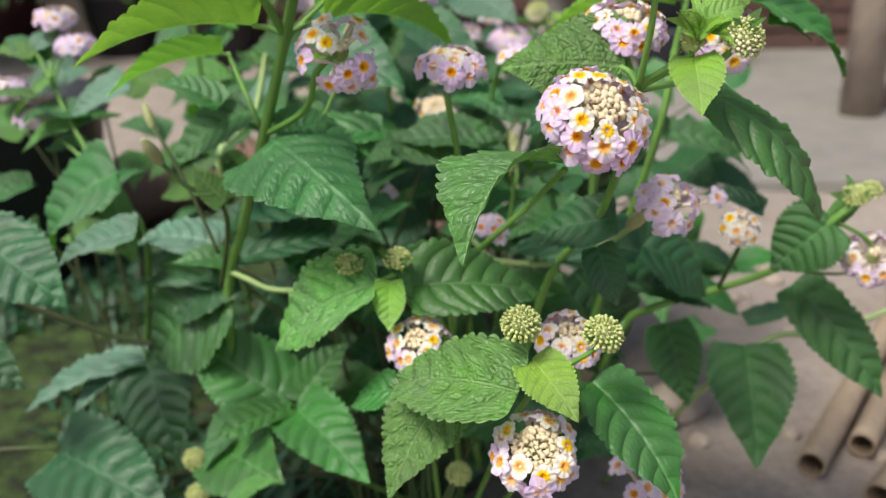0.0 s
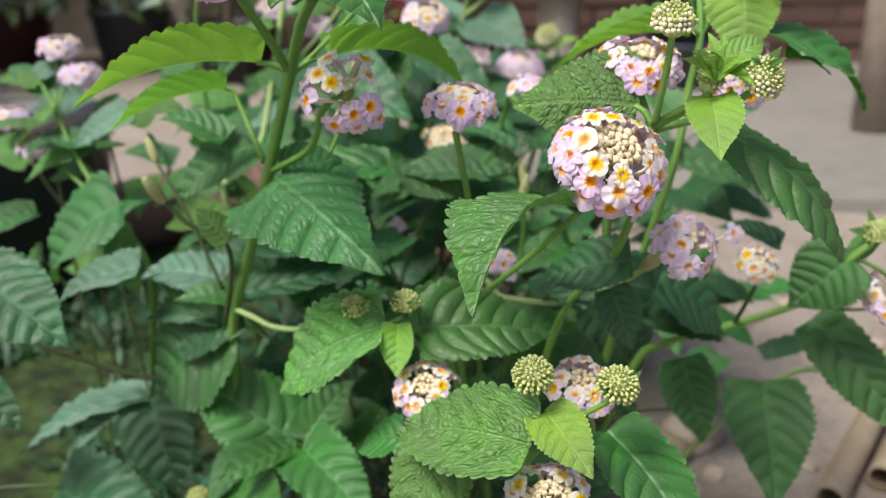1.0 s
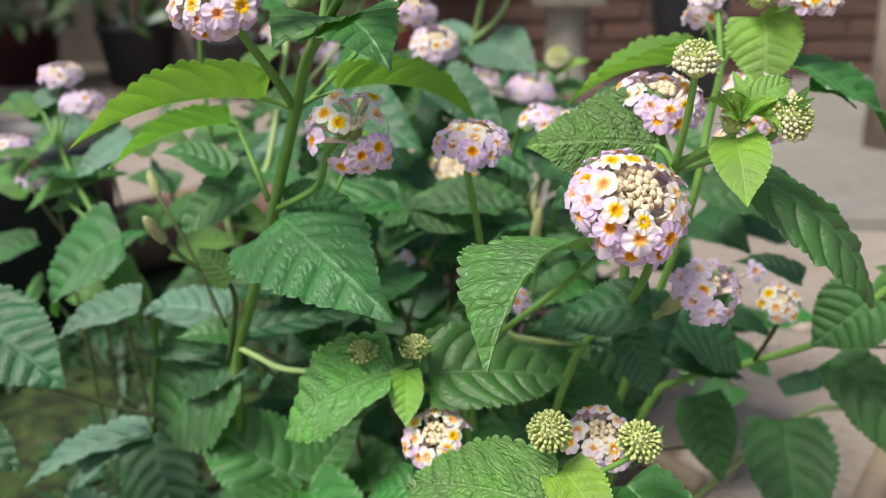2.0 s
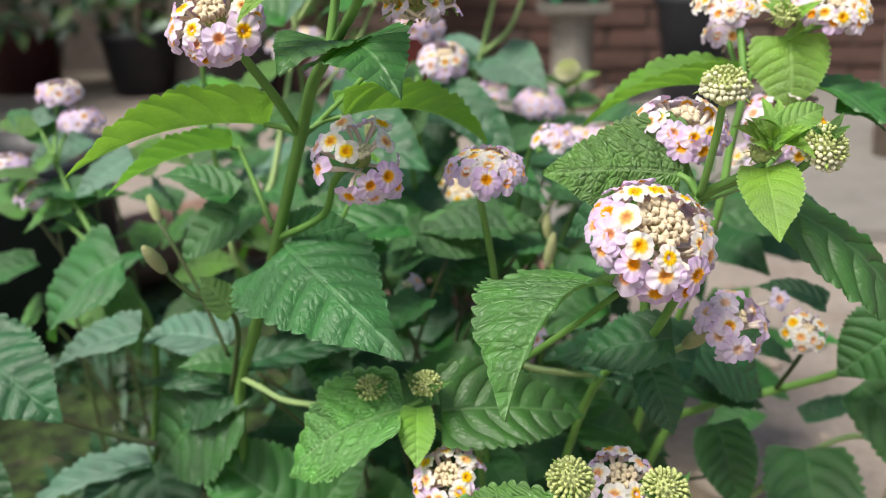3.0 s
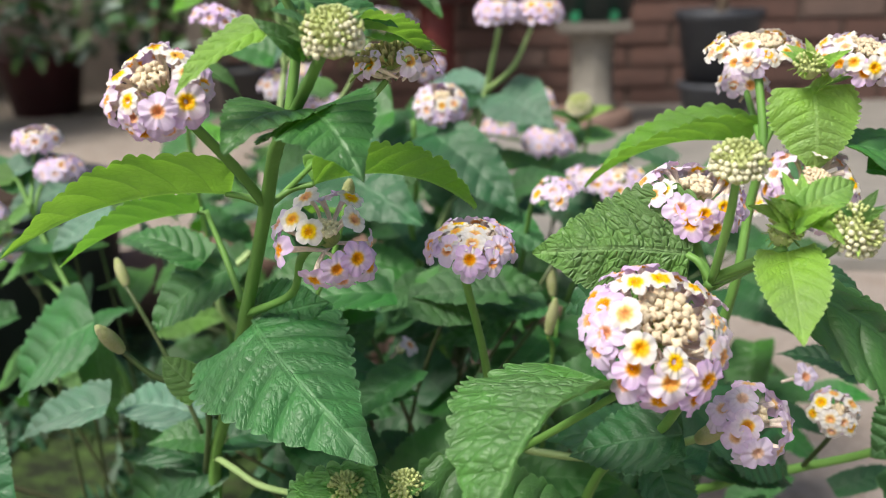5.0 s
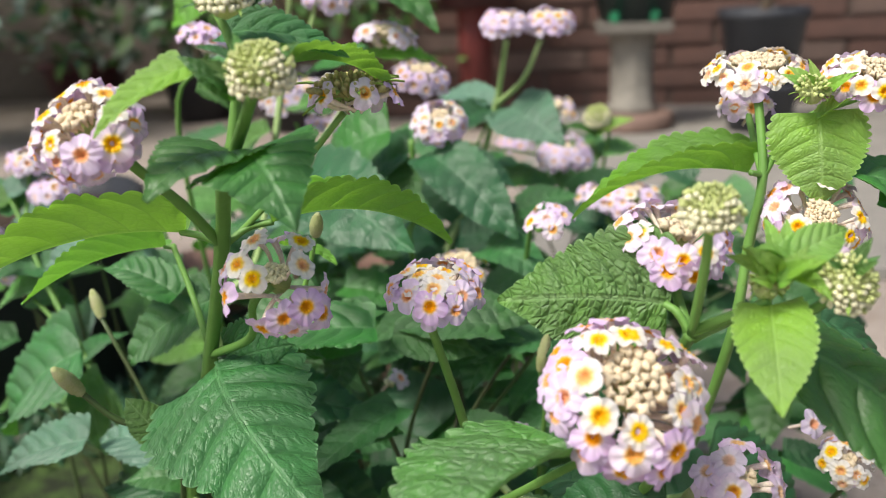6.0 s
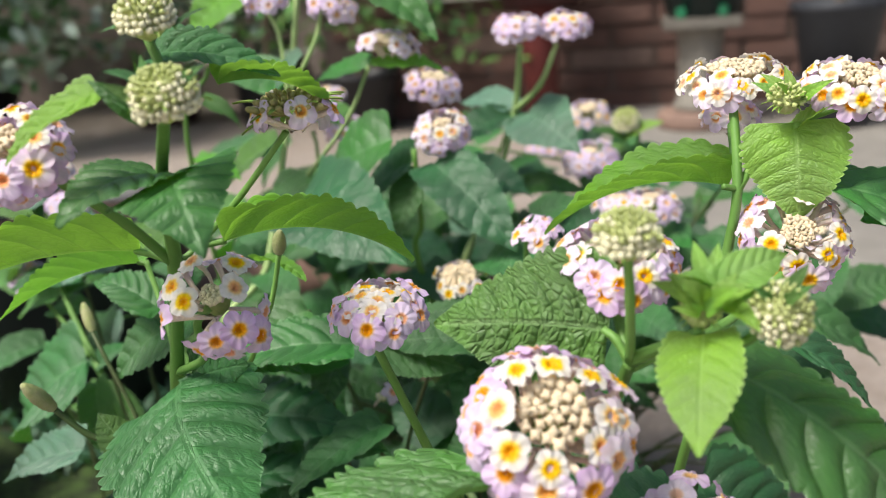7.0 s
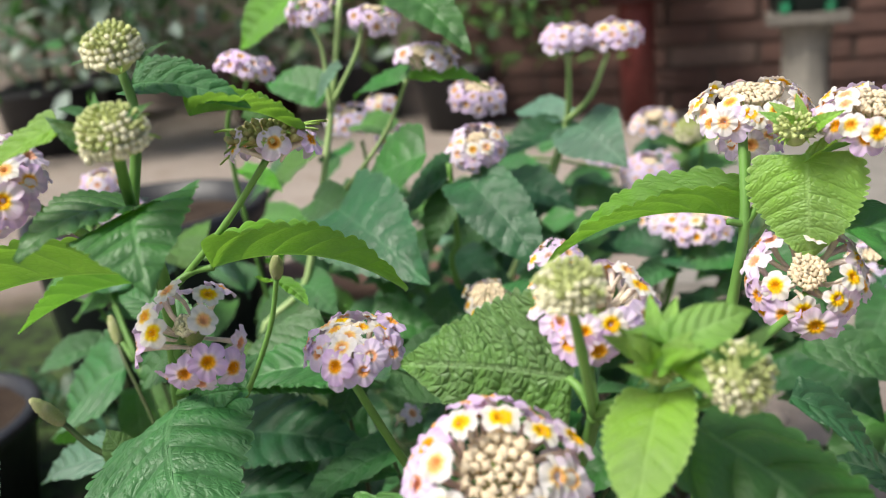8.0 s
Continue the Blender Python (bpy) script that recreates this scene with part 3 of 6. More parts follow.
# ---- pots, pedestals and the rest behind ----
def lathe(name, profile, mats, sides=40, squash=0.0, seed=0):
    """Turned form: profile of (radius, height); open forms keep their wall."""
    verts, faces = [], []
    for r, z in profile:
        for k in range(sides):
            a = 2 * math.pi * k / sides
            q = r * (1 + squash * math.cos(2 * a + seed))
            verts.append((q * math.cos(a), q * math.sin(a), z))
    n = len(profile)
    for i in range(n - 1):
        for k in range(sides):
            faces.append((i * sides + k, i * sides + (k + 1) % sides, (i + 1) * sides + (k + 1) % sides, (i + 1) * sides + k))
    faces.append(tuple(reversed(range(sides))))
    faces.append(tuple(range((n - 1) * sides, n * sides)))
    mesh = mesh_of(name, verts, faces, mats)
    mesh.polygons.foreach_set("use_smooth", [True] * len(mesh.polygons))
    return mesh


BLACK = plain("black_plastic", (0.014, 0.015, 0.018), (0.024, 0.024, 0.028), 8.0, 0.45, 0.45, 0.15, 0.001)
GREYPOT = plain("grey_plastic", (0.050, 0.054, 0.064), (0.036, 0.038, 0.046), 8.0, 0.5, 0.4, 0.2, 0.001)
REDPOT = plain("red_plastic", (0.11, 0.018, 0.016), (0.07, 0.015, 0.014), 6.0, 0.5, 0.4, 0.2, 0.001)
MAROON = plain("maroon_plastic", (0.07, 0.018, 0.02), (0.05, 0.014, 0.016), 6.0, 0.5, 0.4, 0.2, 0.001)
TERRACOTTA = plain("terracotta", (0.25, 0.165, 0.13), (0.19, 0.125, 0.10), 9.0, 0.8, 0.3, 0.4, 0.002)
SOIL = plain("potting_soil", (0.045, 0.03, 0.022), (0.075, 0.052, 0.035), 30.0, 0.95, 0.2, 0.9, 0.006)
GREENPOT = plain("dark_green_glaze", (0.012, 0.030, 0.026), (0.010, 0.020, 0.022), 8.0, 0.35, 0.5, 0.15, 0.001)
GREENMARK = plain("green_glaze", (0.02, 0.20, 0.09), (0.02, 0.15, 0.07), 8.0, 0.35, 0.5, 0.15, 0.001)


def pot(at, r_top, r_foot, high, mat, label, group="plant pots"):
    holder = thing("plant_pot", at, label, "pot", group)
    wall = 0.05 * r_top + 0.002
    prof = [(r_foot, 0), (r_foot + (r_top - r_foot) * 0.86, high * 0.86), (r_top * 0.985, high * 0.87), (r_top * 1.03, high * 0.885), (r_top * 1.03, high * 0.985), (r_top, high), (r_top - wall, high), (r_top - wall * 1.6, high * 0.84), (r_foot * 0.9, high * 0.5)]
    part("body", lathe("body", prof, [mat]), holder, at)
    bm = bmesh.new()
    bmesh.ops.create_circle(bm, cap_ends=True, segments=32, radius=r_top - wall * 1.3)
    bmesh.ops.triangulate(bm, faces=bm.faces[:])
    bmesh.ops.subdivide_edges(bm, edges=bm.edges[:], cuts=2)
    for v in bm.verts:
        v.co.z = 0.03 * r_top * noise.noise(v.co * 40) + 0.002
    part("soil", bm_mesh("soil", bm, [SOIL]), holder, Vector(at) + Vector((0, 0, high * 0.87)), None, "dark crumbly potting soil")
    return holder


def pedestal(at, high):
    """A fluted cast column on a round foot, with a wider square cap."""
    holder = thing("pedestal", at, "weathered concrete pedestal with a fluted shaft and square cap", "pedestal")
    part("foot", lathe("foot", [(0.088, 0), (0.09, 0.008), (0.09, 0.03), (0.084, 0.036), (0.02, 0.037)], [TERRACOTTA]), holder, at, None, "round brown terracotta foot")
    verts, faces, sides = [], [], 64
    rows = ((0.040, 0.036), (0.056, 0.037), (0.056, 0.048), (0.049, 0.056), (0.047, 0.10), (0.0465, high - 0.07), (0.050, high - 0.035), (0.058, high - 0.026), (0.058, high - 0.024))
    for r, z in rows:
        for k in range(sides):
            a = 2 * math.pi * k / sides
            q = r * (1 - (0.05 * abs(math.sin(8 * a / 2)) if 0.05 < z < high - 0.04 else 0))
            verts.append((q * math.cos(a), q * math.sin(a), z))
    for i in range(len(rows) - 1):
        for k in range(sides):
            faces.append((i * sides + k, i * sides + (k + 1) % sides, (i + 1) * sides + (k + 1) % sides, (i + 1) * sides + k))
    part("shaft", mesh_of("shaft", verts, faces, [CONCRETE_GREY]), holder, at)
    bm = bmesh.new()
    box(bm, (-0.078, -0.078, high - 0.024), (0.078, 0.078, high), 0.004)
    part("cap", bm_mesh("cap", bm, [CONCRETE_GREY], False), holder, at)
    return holder


def shrub_crown(holder, at, size, count, seed, kinds=("mature", "dark"), low=0.0):
    """Trunk, limbs and several hundred loose leaves of a potted shrub."""
    rng = random.Random(seed)
    at = Vector(at)
    tips = []
    mesh, start = tube_mesh("trunk", [at, at + Vector((0.01, 0.0, size * 0.3)), at + Vector((-0.01, 0.01, size * 0.55))], 0.012, 0.008, BARK, 8, 5)
    part("trunk", mesh, holder, start)
    for i in range(9):
        a = rng.uniform(0, 6.28)
        end = at + Vector((math.cos(a) * size * rng.uniform(0.3, 0.65), math.sin(a) * size * 0.35, size * rng.uniform(0.35, 1.05)))
        mesh, start = tube_mesh("limb", [at + Vector((0, 0, size * rng.uniform(0.2, 0.5))), (at + end) / 2 + Vector((0, 0, size * 0.22)), end], 0.006, 0.002, BARK, 6, 4)
        part("limb", mesh, holder, start)
        tips.append(end)
    verts, faces = [], []
    for i in range(count):
        tip = rng.choice(tips)
        c = tip + Vector((rng.gauss(0, 0.19), rng.gauss(0, 0.12), rng.gauss(-0.12, 0.2))) * size
        c.z = max(c.z, at.z + low)
        ln = size * rng.uniform(0.07, 0.14)
        d = Vector((rng.uniform(-1, 1), rng.uniform(-1, 1), rng.uniform(-0.8, 0.5))).normalized()
        rot = basis(d, (rng.uniform(-0.5, 0.5), rng.uniform(-0.8, 0.3), 1))
        k = len(verts)
        for u, w, z in ((0, 0, 0), (0.3, 0.22, 0.05), (0.3, -0.22, 0.05), (0.65, 0.19, 0.03), (0.65, -0.19, 0.03), (1, 0, -0.1), (0.3, 0, 0), (0.65, 0, 0)):
            verts.append(c - at + rot @ Vector((u * ln, w * ln, z * ln)))
        faces += [(k, k + 6, k + 1), (k, k + 2, k + 6), (k + 6, k + 7, k + 3, k + 1), (k + 2, k + 4, k + 7, k + 6), (k + 7, k + 5, k + 3), (k + 4, k + 5, k + 7)]
    index = [(i // 6) % len(kinds) for i in range(len(faces))]
    crown = part("crown", mesh_of("crown", verts, faces, [LEAF_FAR[k] for k in kinds], index=index), holder, at)
    tagged(crown, kind="stuff")


BARK = plain("bark", (0.16, 0.12, 0.085), (0.11, 0.08, 0.055), 30.0, 0.85, 0.25, 0.8, 0.004)


def far_leaf(name, color, glow):
    m = Nodes(name)
    isle = m.node("ShaderNodeNewGeometry").outputs["Random Per Island"]
    tone = m.hsv((*color, 1), m.ramp(isle, 0, 1, 0.48, 0.52), 1.0, m.ramp(isle, 0, 1, 0.6, 1.5))
    m.done(tone, 0.45, 0.45)
    return m.thin((*glow, 1), 0.25)


LEAF_FAR = {
    "mature": far_leaf("far_leaf", (0.06, 0.16, 0.05), (0.08, 0.24, 0.03)),
    "dark": far_leaf("far_leaf_dark", (0.035, 0.10, 0.045), (0.04, 0.14, 0.02)),
    "silver": far_leaf("far_leaf_silver", (0.36, 0.45, 0.37), (0.18, 0.32, 0.14)),
    "pale": far_leaf("far_leaf_pale", (0.10, 0.20, 0.05), (0.16, 0.34, 0.04)),
}


brick_wall()


MASONRY = plain("stained_masonry", (0.27, 0.23, 0.20), (0.18, 0.145, 0.125), 5.0, 0.9, 0.2, 0.6, 0.004, world_scale=True)


def wall_left():
    bm = bmesh.new()
    box(bm, (-6.0, 3.05, -0.05), (-0.75, 3.2, 1.3))
    box(bm, (-0.87, 2.58, -0.05), (-0.752, 3.05, 1.3))
    ob = link_mesh("wall_left", bm_mesh("wall_left", bm, [MASONRY], False))
    tagged(ob, "dark stained masonry wall set further back", "wall", kind="structure")
    bm = bmesh.new()
    box(bm, (-0.52, WALL_Y - 0.024, 0.30), (-0.16, WALL_Y - 0.017, 0.9), 0.002)
    ob = link_mesh("trim", bm_mesh("trim", bm, [PLASTER], False))
    tagged(ob, "patch of old grey plaster on the brick wall", "plaster", kind="structure")


wall_left()

TOP = 0.014
LOW = 0.0
pedestal((0.195, 2.16, TOP), 0.232)
pot((0.20, 2.16, TOP + 0.232), 0.105, 0.075, 0.15, GREENPOT, "dark green glazed pot standing on the concrete pedestal")


def glaze_band(at, r, z):
    """Two bright drips of glaze on the pot's foot."""
    holder = thing("glaze_tile", (at[0] - 0.01, at[1] - r, z), "bright green glazed tile stub beneath the pot", "tile")
    for dx in (-0.048, 0.034):
        bm = bmesh.new()
        box(bm, (dx, -0.006, 0.0), (dx + 0.02, 0.006, 0.022), 0.003)
        part("stub", bm_mesh("stub", bm, [GREENMARK], False), holder, (at[0] - 0.01, at[1] - r, z))


glaze_band((0.20, 2.16), 0.070, TOP + 0.232)
pot((0.455, 2.10, TOP), 0.080, 0.062, 0.10, GREYPOT, "grey plastic pot standing upside under another pot")
upper = pot((0.455, 2.10, TOP + 0.10), 0.090, 0.066, 0.15, GREYPOT, "dark grey plastic pot stacked on a second one")
shrub_crown(upper, (0.455, 2.10, TOP + 0.23), 0.22, 140, 31, ("pale", "mature"), 0.08)
pot((-0.158, 2.28, TOP), 0.040, 0.040, 0.27, REDPOT, "tall red plastic pipe stub standing as a plant stand")
pot((-0.15, 2.28, TOP + 0.27), 0.11, 0.085, 0.16, MAROON, "dark maroon pot on the red stand")
p = pot((-0.95, 2.55, LOW), 0.105, 0.08, 0.17, BLACK, "black plastic plant pot with a leafy shrub")
shrub_crown(p, (-0.95, 2.55, LOW + 0.14), 0.55, 700, 11, ("silver", "pale", "dark"), 0.05)
p = pot((-1.32, 2.62, LOW), 0.12, 0.09, 0.17, MAROON, "dark maroon plant pot with a bushy shrub")
shrub_crown(p, (-1.32, 2.62, LOW + 0.14), 0.6, 800, 12, ("mature", "silver", "dark"), 0.05)
p = pot((-0.62, 2.34, LOW), 0.10, 0.075, 0.15, BLACK, "black plastic plant pot beside the wall corner")
shrub_crown(p, (-0.62, 2.34, LOW + 0.12), 0.42, 500, 13, ("mature", "pale"), 0.05)
p = pot((-2.04, 2.64, LOW), 0.21, 0.13, 0.16, BLACK, "wide black plastic pot with a silvery green shrub")
shrub_crown(p, (-2.04, 2.64, LOW + 0.13), 0.55, 1200, 14, ("silver", "silver", "mature"), 0.06)
p = pot((-1.75, 2.2, LOW), 0.15, 0.12, 0.18, BLACK, "black plastic pot with a dense green shrub")
shrub_crown(p, (-1.75, 2.2, LOW + 0.14), 0.7, 1200, 15, ("mature", "silver", "silver"), 0.05)
pot((-0.475, 0.885, 0.0), 0.118, 0.098, 0.185, BLACK, "black plastic nursery pot standing behind the shrub")
pot((-0.52, 0.60, 0.0), 0.10, 0.085, 0.085, BLACK, "low black plastic pot filled with dark soil")


BAMBOO = plain("dry_bamboo", (0.30, 0.235, 0.165), (0.23, 0.175, 0.125), 20.0, 0.55, 0.4, 0.3, 0.001)
BAMBOO_IN = plain("bamboo_inside", (0.16, 0.11, 0.07), (0.10, 0.07, 0.045), 20.0, 0.8, 0.3, 0.3, 0.001)


def bamboo(a, b, r, label):
    """A hollow cane with swollen joints."""
    a, b = Vector(a), Vector(b)
    d = b - a
    rot = basis(d.orthogonal(), d)
    verts, faces, index, sides = [], [], [], 20
    n = 40
    for i in range(n + 1):
        f = i / n
        q = r * (1 + 0.10 * math.exp(-((f * d.length / 0.17) % 1.0 - 0.5) ** 2 * 900))
        for k in range(sides):
            ang = 2 * math.pi * k / sides
            verts.append(rot @ Vector((q * math.cos(ang), q * math.sin(ang), f * d.length)))
    for i in range(n):
        for k in range(sides):
            faces.append((i * sides + k, i * sides + (k + 1) % sides, (i + 1) * sides + (k + 1) % sides, (i + 1) * sides + k))
            index.append(0)
    m = len(verts)
    for depth in (0.0, 0.05):
        for k in range(sides):
            ang = 2 * math.pi * k / sides
            verts.append(rot @ Vector((0.78 * r * math.cos(ang), 0.78 * r * math.sin(ang), depth)))
    for k in range(sides):
        k2 = (k + 1) % sides
        faces.append((k2, k, m + k, m + k2))
        index.append(0)
        faces.append((m + k2, m + k, m + sides + k, m + sides + k2))
        index.append(1)
    faces.append(tuple(range(m + sides, m + 2 * sides)))
    index.append(1)
    faces.append(tuple(range(n * sides, (n + 1) * sides)))
    index.append(0)
    ob = link_mesh("bamboo_pole", mesh_of("bamboo_pole", verts, faces, [BAMBOO, BAMBOO_IN], index=index), None, a)
    return tagged(ob, label, "bamboo pole", "bamboo poles on the ground")


bamboo((0.234, 0.506, 0.011), (0.49, 0.90, 0.011), 0.0095, "dry tan bamboo pole with a hollow cut end")
bamboo((0.262, 0.470, 0.012), (0.66, 0.92, 0.011), 0.0095, "dry tan bamboo pole lying beside another")
bamboo((0.277, 0.533, 0.009), (0.62, 1.05, 0.010), 0.009, "thin dry bamboo pole on bare earth")
bamboo((0.08, 0.66, 0.009), (0.155, 0.56, 0.010), 0.009, "short reddish bamboo offcut on bare earth")

CLAY = plain("stained_clay", (0.23, 0.195, 0.175), (0.165, 0.135, 0.12), 9.0, 0.85, 0.25, 0.5, 0.003)
STONE = plain("rubble_stone", (0.40, 0.33, 0.27), (0.30, 0.24, 0.20), 25.0, 0.85, 0.25, 0.7, 0.003)
WOOD = plain("weathered_wood", (0.23, 0.14, 0.105), (0.13, 0.08, 0.06), 14.0, 0.8, 0.3, 0.6, 0.003)


def stone(at, size, seed, mat=STONE, flat=0.6, name="stone", label="rough pale rubble stone on bare earth"):
    bm = bmesh.new()
    bmesh.ops.create_icosphere(bm, subdivisions=3, radius=size)
    for v in bm.verts:
        n = noise.noise(v.co / size * 1.1 + Vector((seed * 3.1, seed, 0))) * 0.35 + noise.noise(v.co / size * 3 + Vector((seed, 0, 0))) * 0.1
        v.co *= 1 + n
        v.co.z *= flat
        v.co.z = max(v.co.z, -size * flat * 0.4)
    ob = link_mesh(name, bm_mesh(name, bm, [mat]), None, Vector(at) + Vector((0, 0, size * flat * 0.3)))
    ob.rotation_euler = (0, 0, seed)
    return tagged(ob, label, name, "rubble on the ground")


rng = random.Random(8)
for i in range(46):
    x, y = rng.uniform(0.08, 0.55), rng.uniform(0.46, 1.05)
    stone((x, y, ground_height(x, y)), rng.uniform(0.003, 0.011), i)
for i in range(14):
    x, y = rng.uniform(-0.6, -0.05), rng.uniform(0.62, 1.1)
    stone((x, y, ground_height(x, y)), rng.uniform(0.004, 0.011), 60 + i, CLAY)
stone((0.17, 0.60, 0.0), 0.022, 101)
stone((-0.30, 1.22, LOW), 0.05, 102, STONE, 0.5)
stone((0.74, 1.70, TOP), 0.045, 103, TERRACOTTA, 0.7, "brick_lump", "broken lump of reddish brick on concrete")
stone((0.81, 1.72, TOP), 0.04, 104, STONE, 0.7)
pot((0.694, 1.601, TOP), 0.034, 0.034, 0.33, STONE, "tall pale weathered clay pipe standing by the wall")


def log(a, b, r, label):
    a, b = Vector(a), Vector(b)
    mid = (a + b) / 2 + Vector((0, 0.02, r * 0.5))
    mesh, start = tube_mesh("log", [a, mid, b], r, r * 0.8, WOOD, 16, 12, 0.05)
    return tagged(link_mesh("log", mesh, None, start), label, "log", "logs on the ground")


log((-0.44, 0.98, 0.036), (-0.10, 1.12, 0.036), 0.042, "weathered reddish-brown log lying on the earth")
log((-0.12, 0.86, 0.02), (0.12, 0.98, 0.02), 0.022, "pale brown log under the shrub")


def grass():
    """Low tufts and clover-like leaves on the mossy side."""
    rng = random.Random(21)
    verts, faces = [], []
    for i in range(7600):
        x, y = rng.uniform(-0.75, 0.02), rng.uniform(0.30, 1.05)
        if noise.noise((x * 7, y * 7, 5.0)) < -0.08:
            continue
        z = ground_height(x, y)
        a, ln, w = rng.uniform(0, 6.28), rng.uniform(0.008, 0.03), rng.uniform(0.0012, 0.004)
        d, s = Vector((math.cos(a), math.sin(a), 0)), Vector((-math.sin(a), math.cos(a), 0))
        rise = rng.uniform(0.3, 1.3)
        k = len(verts)
        for f, q in ((0, 0.4), (0.5, 1.0)):
            p = Vector((x, y, z)) + d * ln * f + Vector((0, 0, ln * rise * f))
            verts += [p - s * w * q, p + s * w * q]
        verts.append(Vector((x, y, z)) + d * ln + Vector((0, 0, ln * rise * 0.8)))
        faces += [(k, k + 1, k + 3, k + 2), (k + 2, k + 3, k + 4)]
    ob = link_mesh("grass", mesh_of("grass", verts, faces, [LEAF_FAR["dark"]]))
    tagged(ob, "low patchy green grass and moss on the earth", "grass", kind="stuff")


grass()

# ---- the lantana shrubs ----
front = thing("lantana_shrub", (-0.02, 0.45, 0.0), "flowering green lantana shrub with pink and yellow heads", "shrub", "lantana shrubs")
rear = thing("lantana_shrub", (0.0, 0.66, 0.0), "lantana shrub with lilac and cream heads on tall stems", "shrub", "lantana shrubs")
west = thing("lantana_shrub", (-0.22, 0.56, 0.0), "sparse lantana shrub with pale pink flower heads", "shrub", "lantana shrubs")

# front shrub: stems
stem(front, (-0.1050, 0.4100, 0.0000), (-0.1040, 0.4050, 0.0800), (-0.1018, 0.4000, 0.1708), (-0.0863, 0.3800, 0.2150), (-0.0699, 0.3640, 0.2598), (-0.0549, 0.3480, 0.3017), (-0.0469, 0.3340, 0.3212), (-0.0382, 0.3200, 0.3330), r=0.0026, end=0.0019)
stem(front, (-0.0383, 0.3200, 0.3327), (-0.0303, 0.3090, 0.3432), (-0.0249, 0.3020, 0.3511), r=0.0015, end=0.0014)
stem(front, (-0.0385, 0.3200, 0.3330), (-0.0356, 0.3240, 0.3557), (-0.0408, 0.3280, 0.3689), r=0.0015, end=0.0011)
stem(front, (-0.0550, 0.3480, 0.3021), (-0.0602, 0.3360, 0.3175), (-0.0654, 0.3200, 0.3328), (-0.0675, 0.3120, 0.3425), r=0.0016, end=0.0013)
stem(front, (-0.0546, 0.3480, 0.3021), (-0.0521, 0.3520, 0.3033), (-0.0321, 0.3500, 0.3216), (-0.0155, 0.3480, 0.3394), r=0.0010, end=0.0009)
stem(front, (-0.0699, 0.3640, 0.2598), (-0.0486, 0.3450, 0.2741), (-0.0408, 0.3300, 0.2906), (-0.0319, 0.3220, 0.2988), r=0.0013, end=0.0011)
stem(front, (-0.0615, 0.3720, 0.2398), (-0.0505, 0.3750, 0.2569), (-0.0406, 0.3780, 0.2783), (-0.0353, 0.3780, 0.2959), r=0.0009, end=0.0008)
stem(front, (-0.0728, 0.3700, 0.2624), (-0.0809, 0.3800, 0.2770), (-0.0877, 0.3860, 0.2908), r=0.0012, end=0.0009)
stem(front, (-0.0550, 0.3480, 0.3021), (-0.0605, 0.3480, 0.3047), (-0.0673, 0.3490, 0.3059), r=0.0011, end=0.001)
stem(front, (-0.0867, 0.3860, 0.2897), (-0.0908, 0.3860, 0.2902), r=0.0009)
stem(front, (-0.0540, 0.3480, 0.3021), (-0.0479, 0.3520, 0.3060), (-0.0402, 0.3520, 0.3078), r=0.0011, end=0.001)
stem(front, (-0.0719, 0.3700, 0.2580), (-0.0695, 0.3670, 0.2553), r=0.0013)
stem(front, (0.0200, 0.4400, 0.0500), (0.0141, 0.4100, 0.1686), (0.0120, 0.3600, 0.2397), (0.0067, 0.3380, 0.2814), r=0.0016, end=0.0012)
stem(front, (0.0300, 0.4400, 0.0500), (0.0483, 0.3800, 0.1824), (0.0637, 0.3350, 0.2299), (0.0674, 0.3020, 0.2624), r=0.0018, end=0.0014)
stem(front, (0.0200, 0.4400, 0.0500), (0.0043, 0.3900, 0.1838), (0.0197, 0.3500, 0.2151), (0.0365, 0.3250, 0.2400), (0.0482, 0.3000, 0.2620), r=0.0016, end=0.0011)
stem(front, (0.0637, 0.3350, 0.2299), (0.0636, 0.3350, 0.2522), (0.0720, 0.3250, 0.2768), (0.0749, 0.3180, 0.2870), r=0.0018, end=0.0015)
stem(front, (0.0749, 0.3180, 0.2870), (0.0753, 0.3050, 0.3079), (0.0750, 0.2980, 0.3210), r=0.0012, end=0.001)
stem(front, (0.0749, 0.3180, 0.2870), (0.0851, 0.3120, 0.2938), (0.0972, 0.3060, 0.2970), (0.1033, 0.3030, 0.3026), r=0.0013, end=0.0011)
stem(front, (0.0745, 0.3200, 0.2864), (0.0717, 0.3300, 0.2969), (0.0736, 0.3350, 0.3029), r=0.0014, end=0.0011)
stem(front, (0.0755, 0.3180, 0.2861), (0.0970, 0.3450, 0.2850), (0.1158, 0.3750, 0.2884), (0.1207, 0.3820, 0.2930), r=0.0014, end=0.0011)
stem(front, (0.0748, 0.3180, 0.2879), (0.0852, 0.3100, 0.2960), (0.0903, 0.3070, 0.3001), r=0.0013, end=0.001)
stem(front, (0.0750, 0.3180, 0.2861), (0.0717, 0.3200, 0.2917), (0.0687, 0.3220, 0.2934), r=0.0011, end=0.001)
stem(front, (0.0600, 0.4500, 0.0300), (0.0800, 0.4300, 0.1500), (0.0962, 0.3900, 0.2485), (0.1020, 0.3900, 0.2882), (0.1050, 0.3900, 0.3101), (0.1041, 0.4000, 0.3352), r=0.0019, end=0.0013)
stem(front, (0.1051, 0.3900, 0.3091), (0.1052, 0.4050, 0.3172), (0.1051, 0.4200, 0.3260), r=0.0012, end=0.0011)
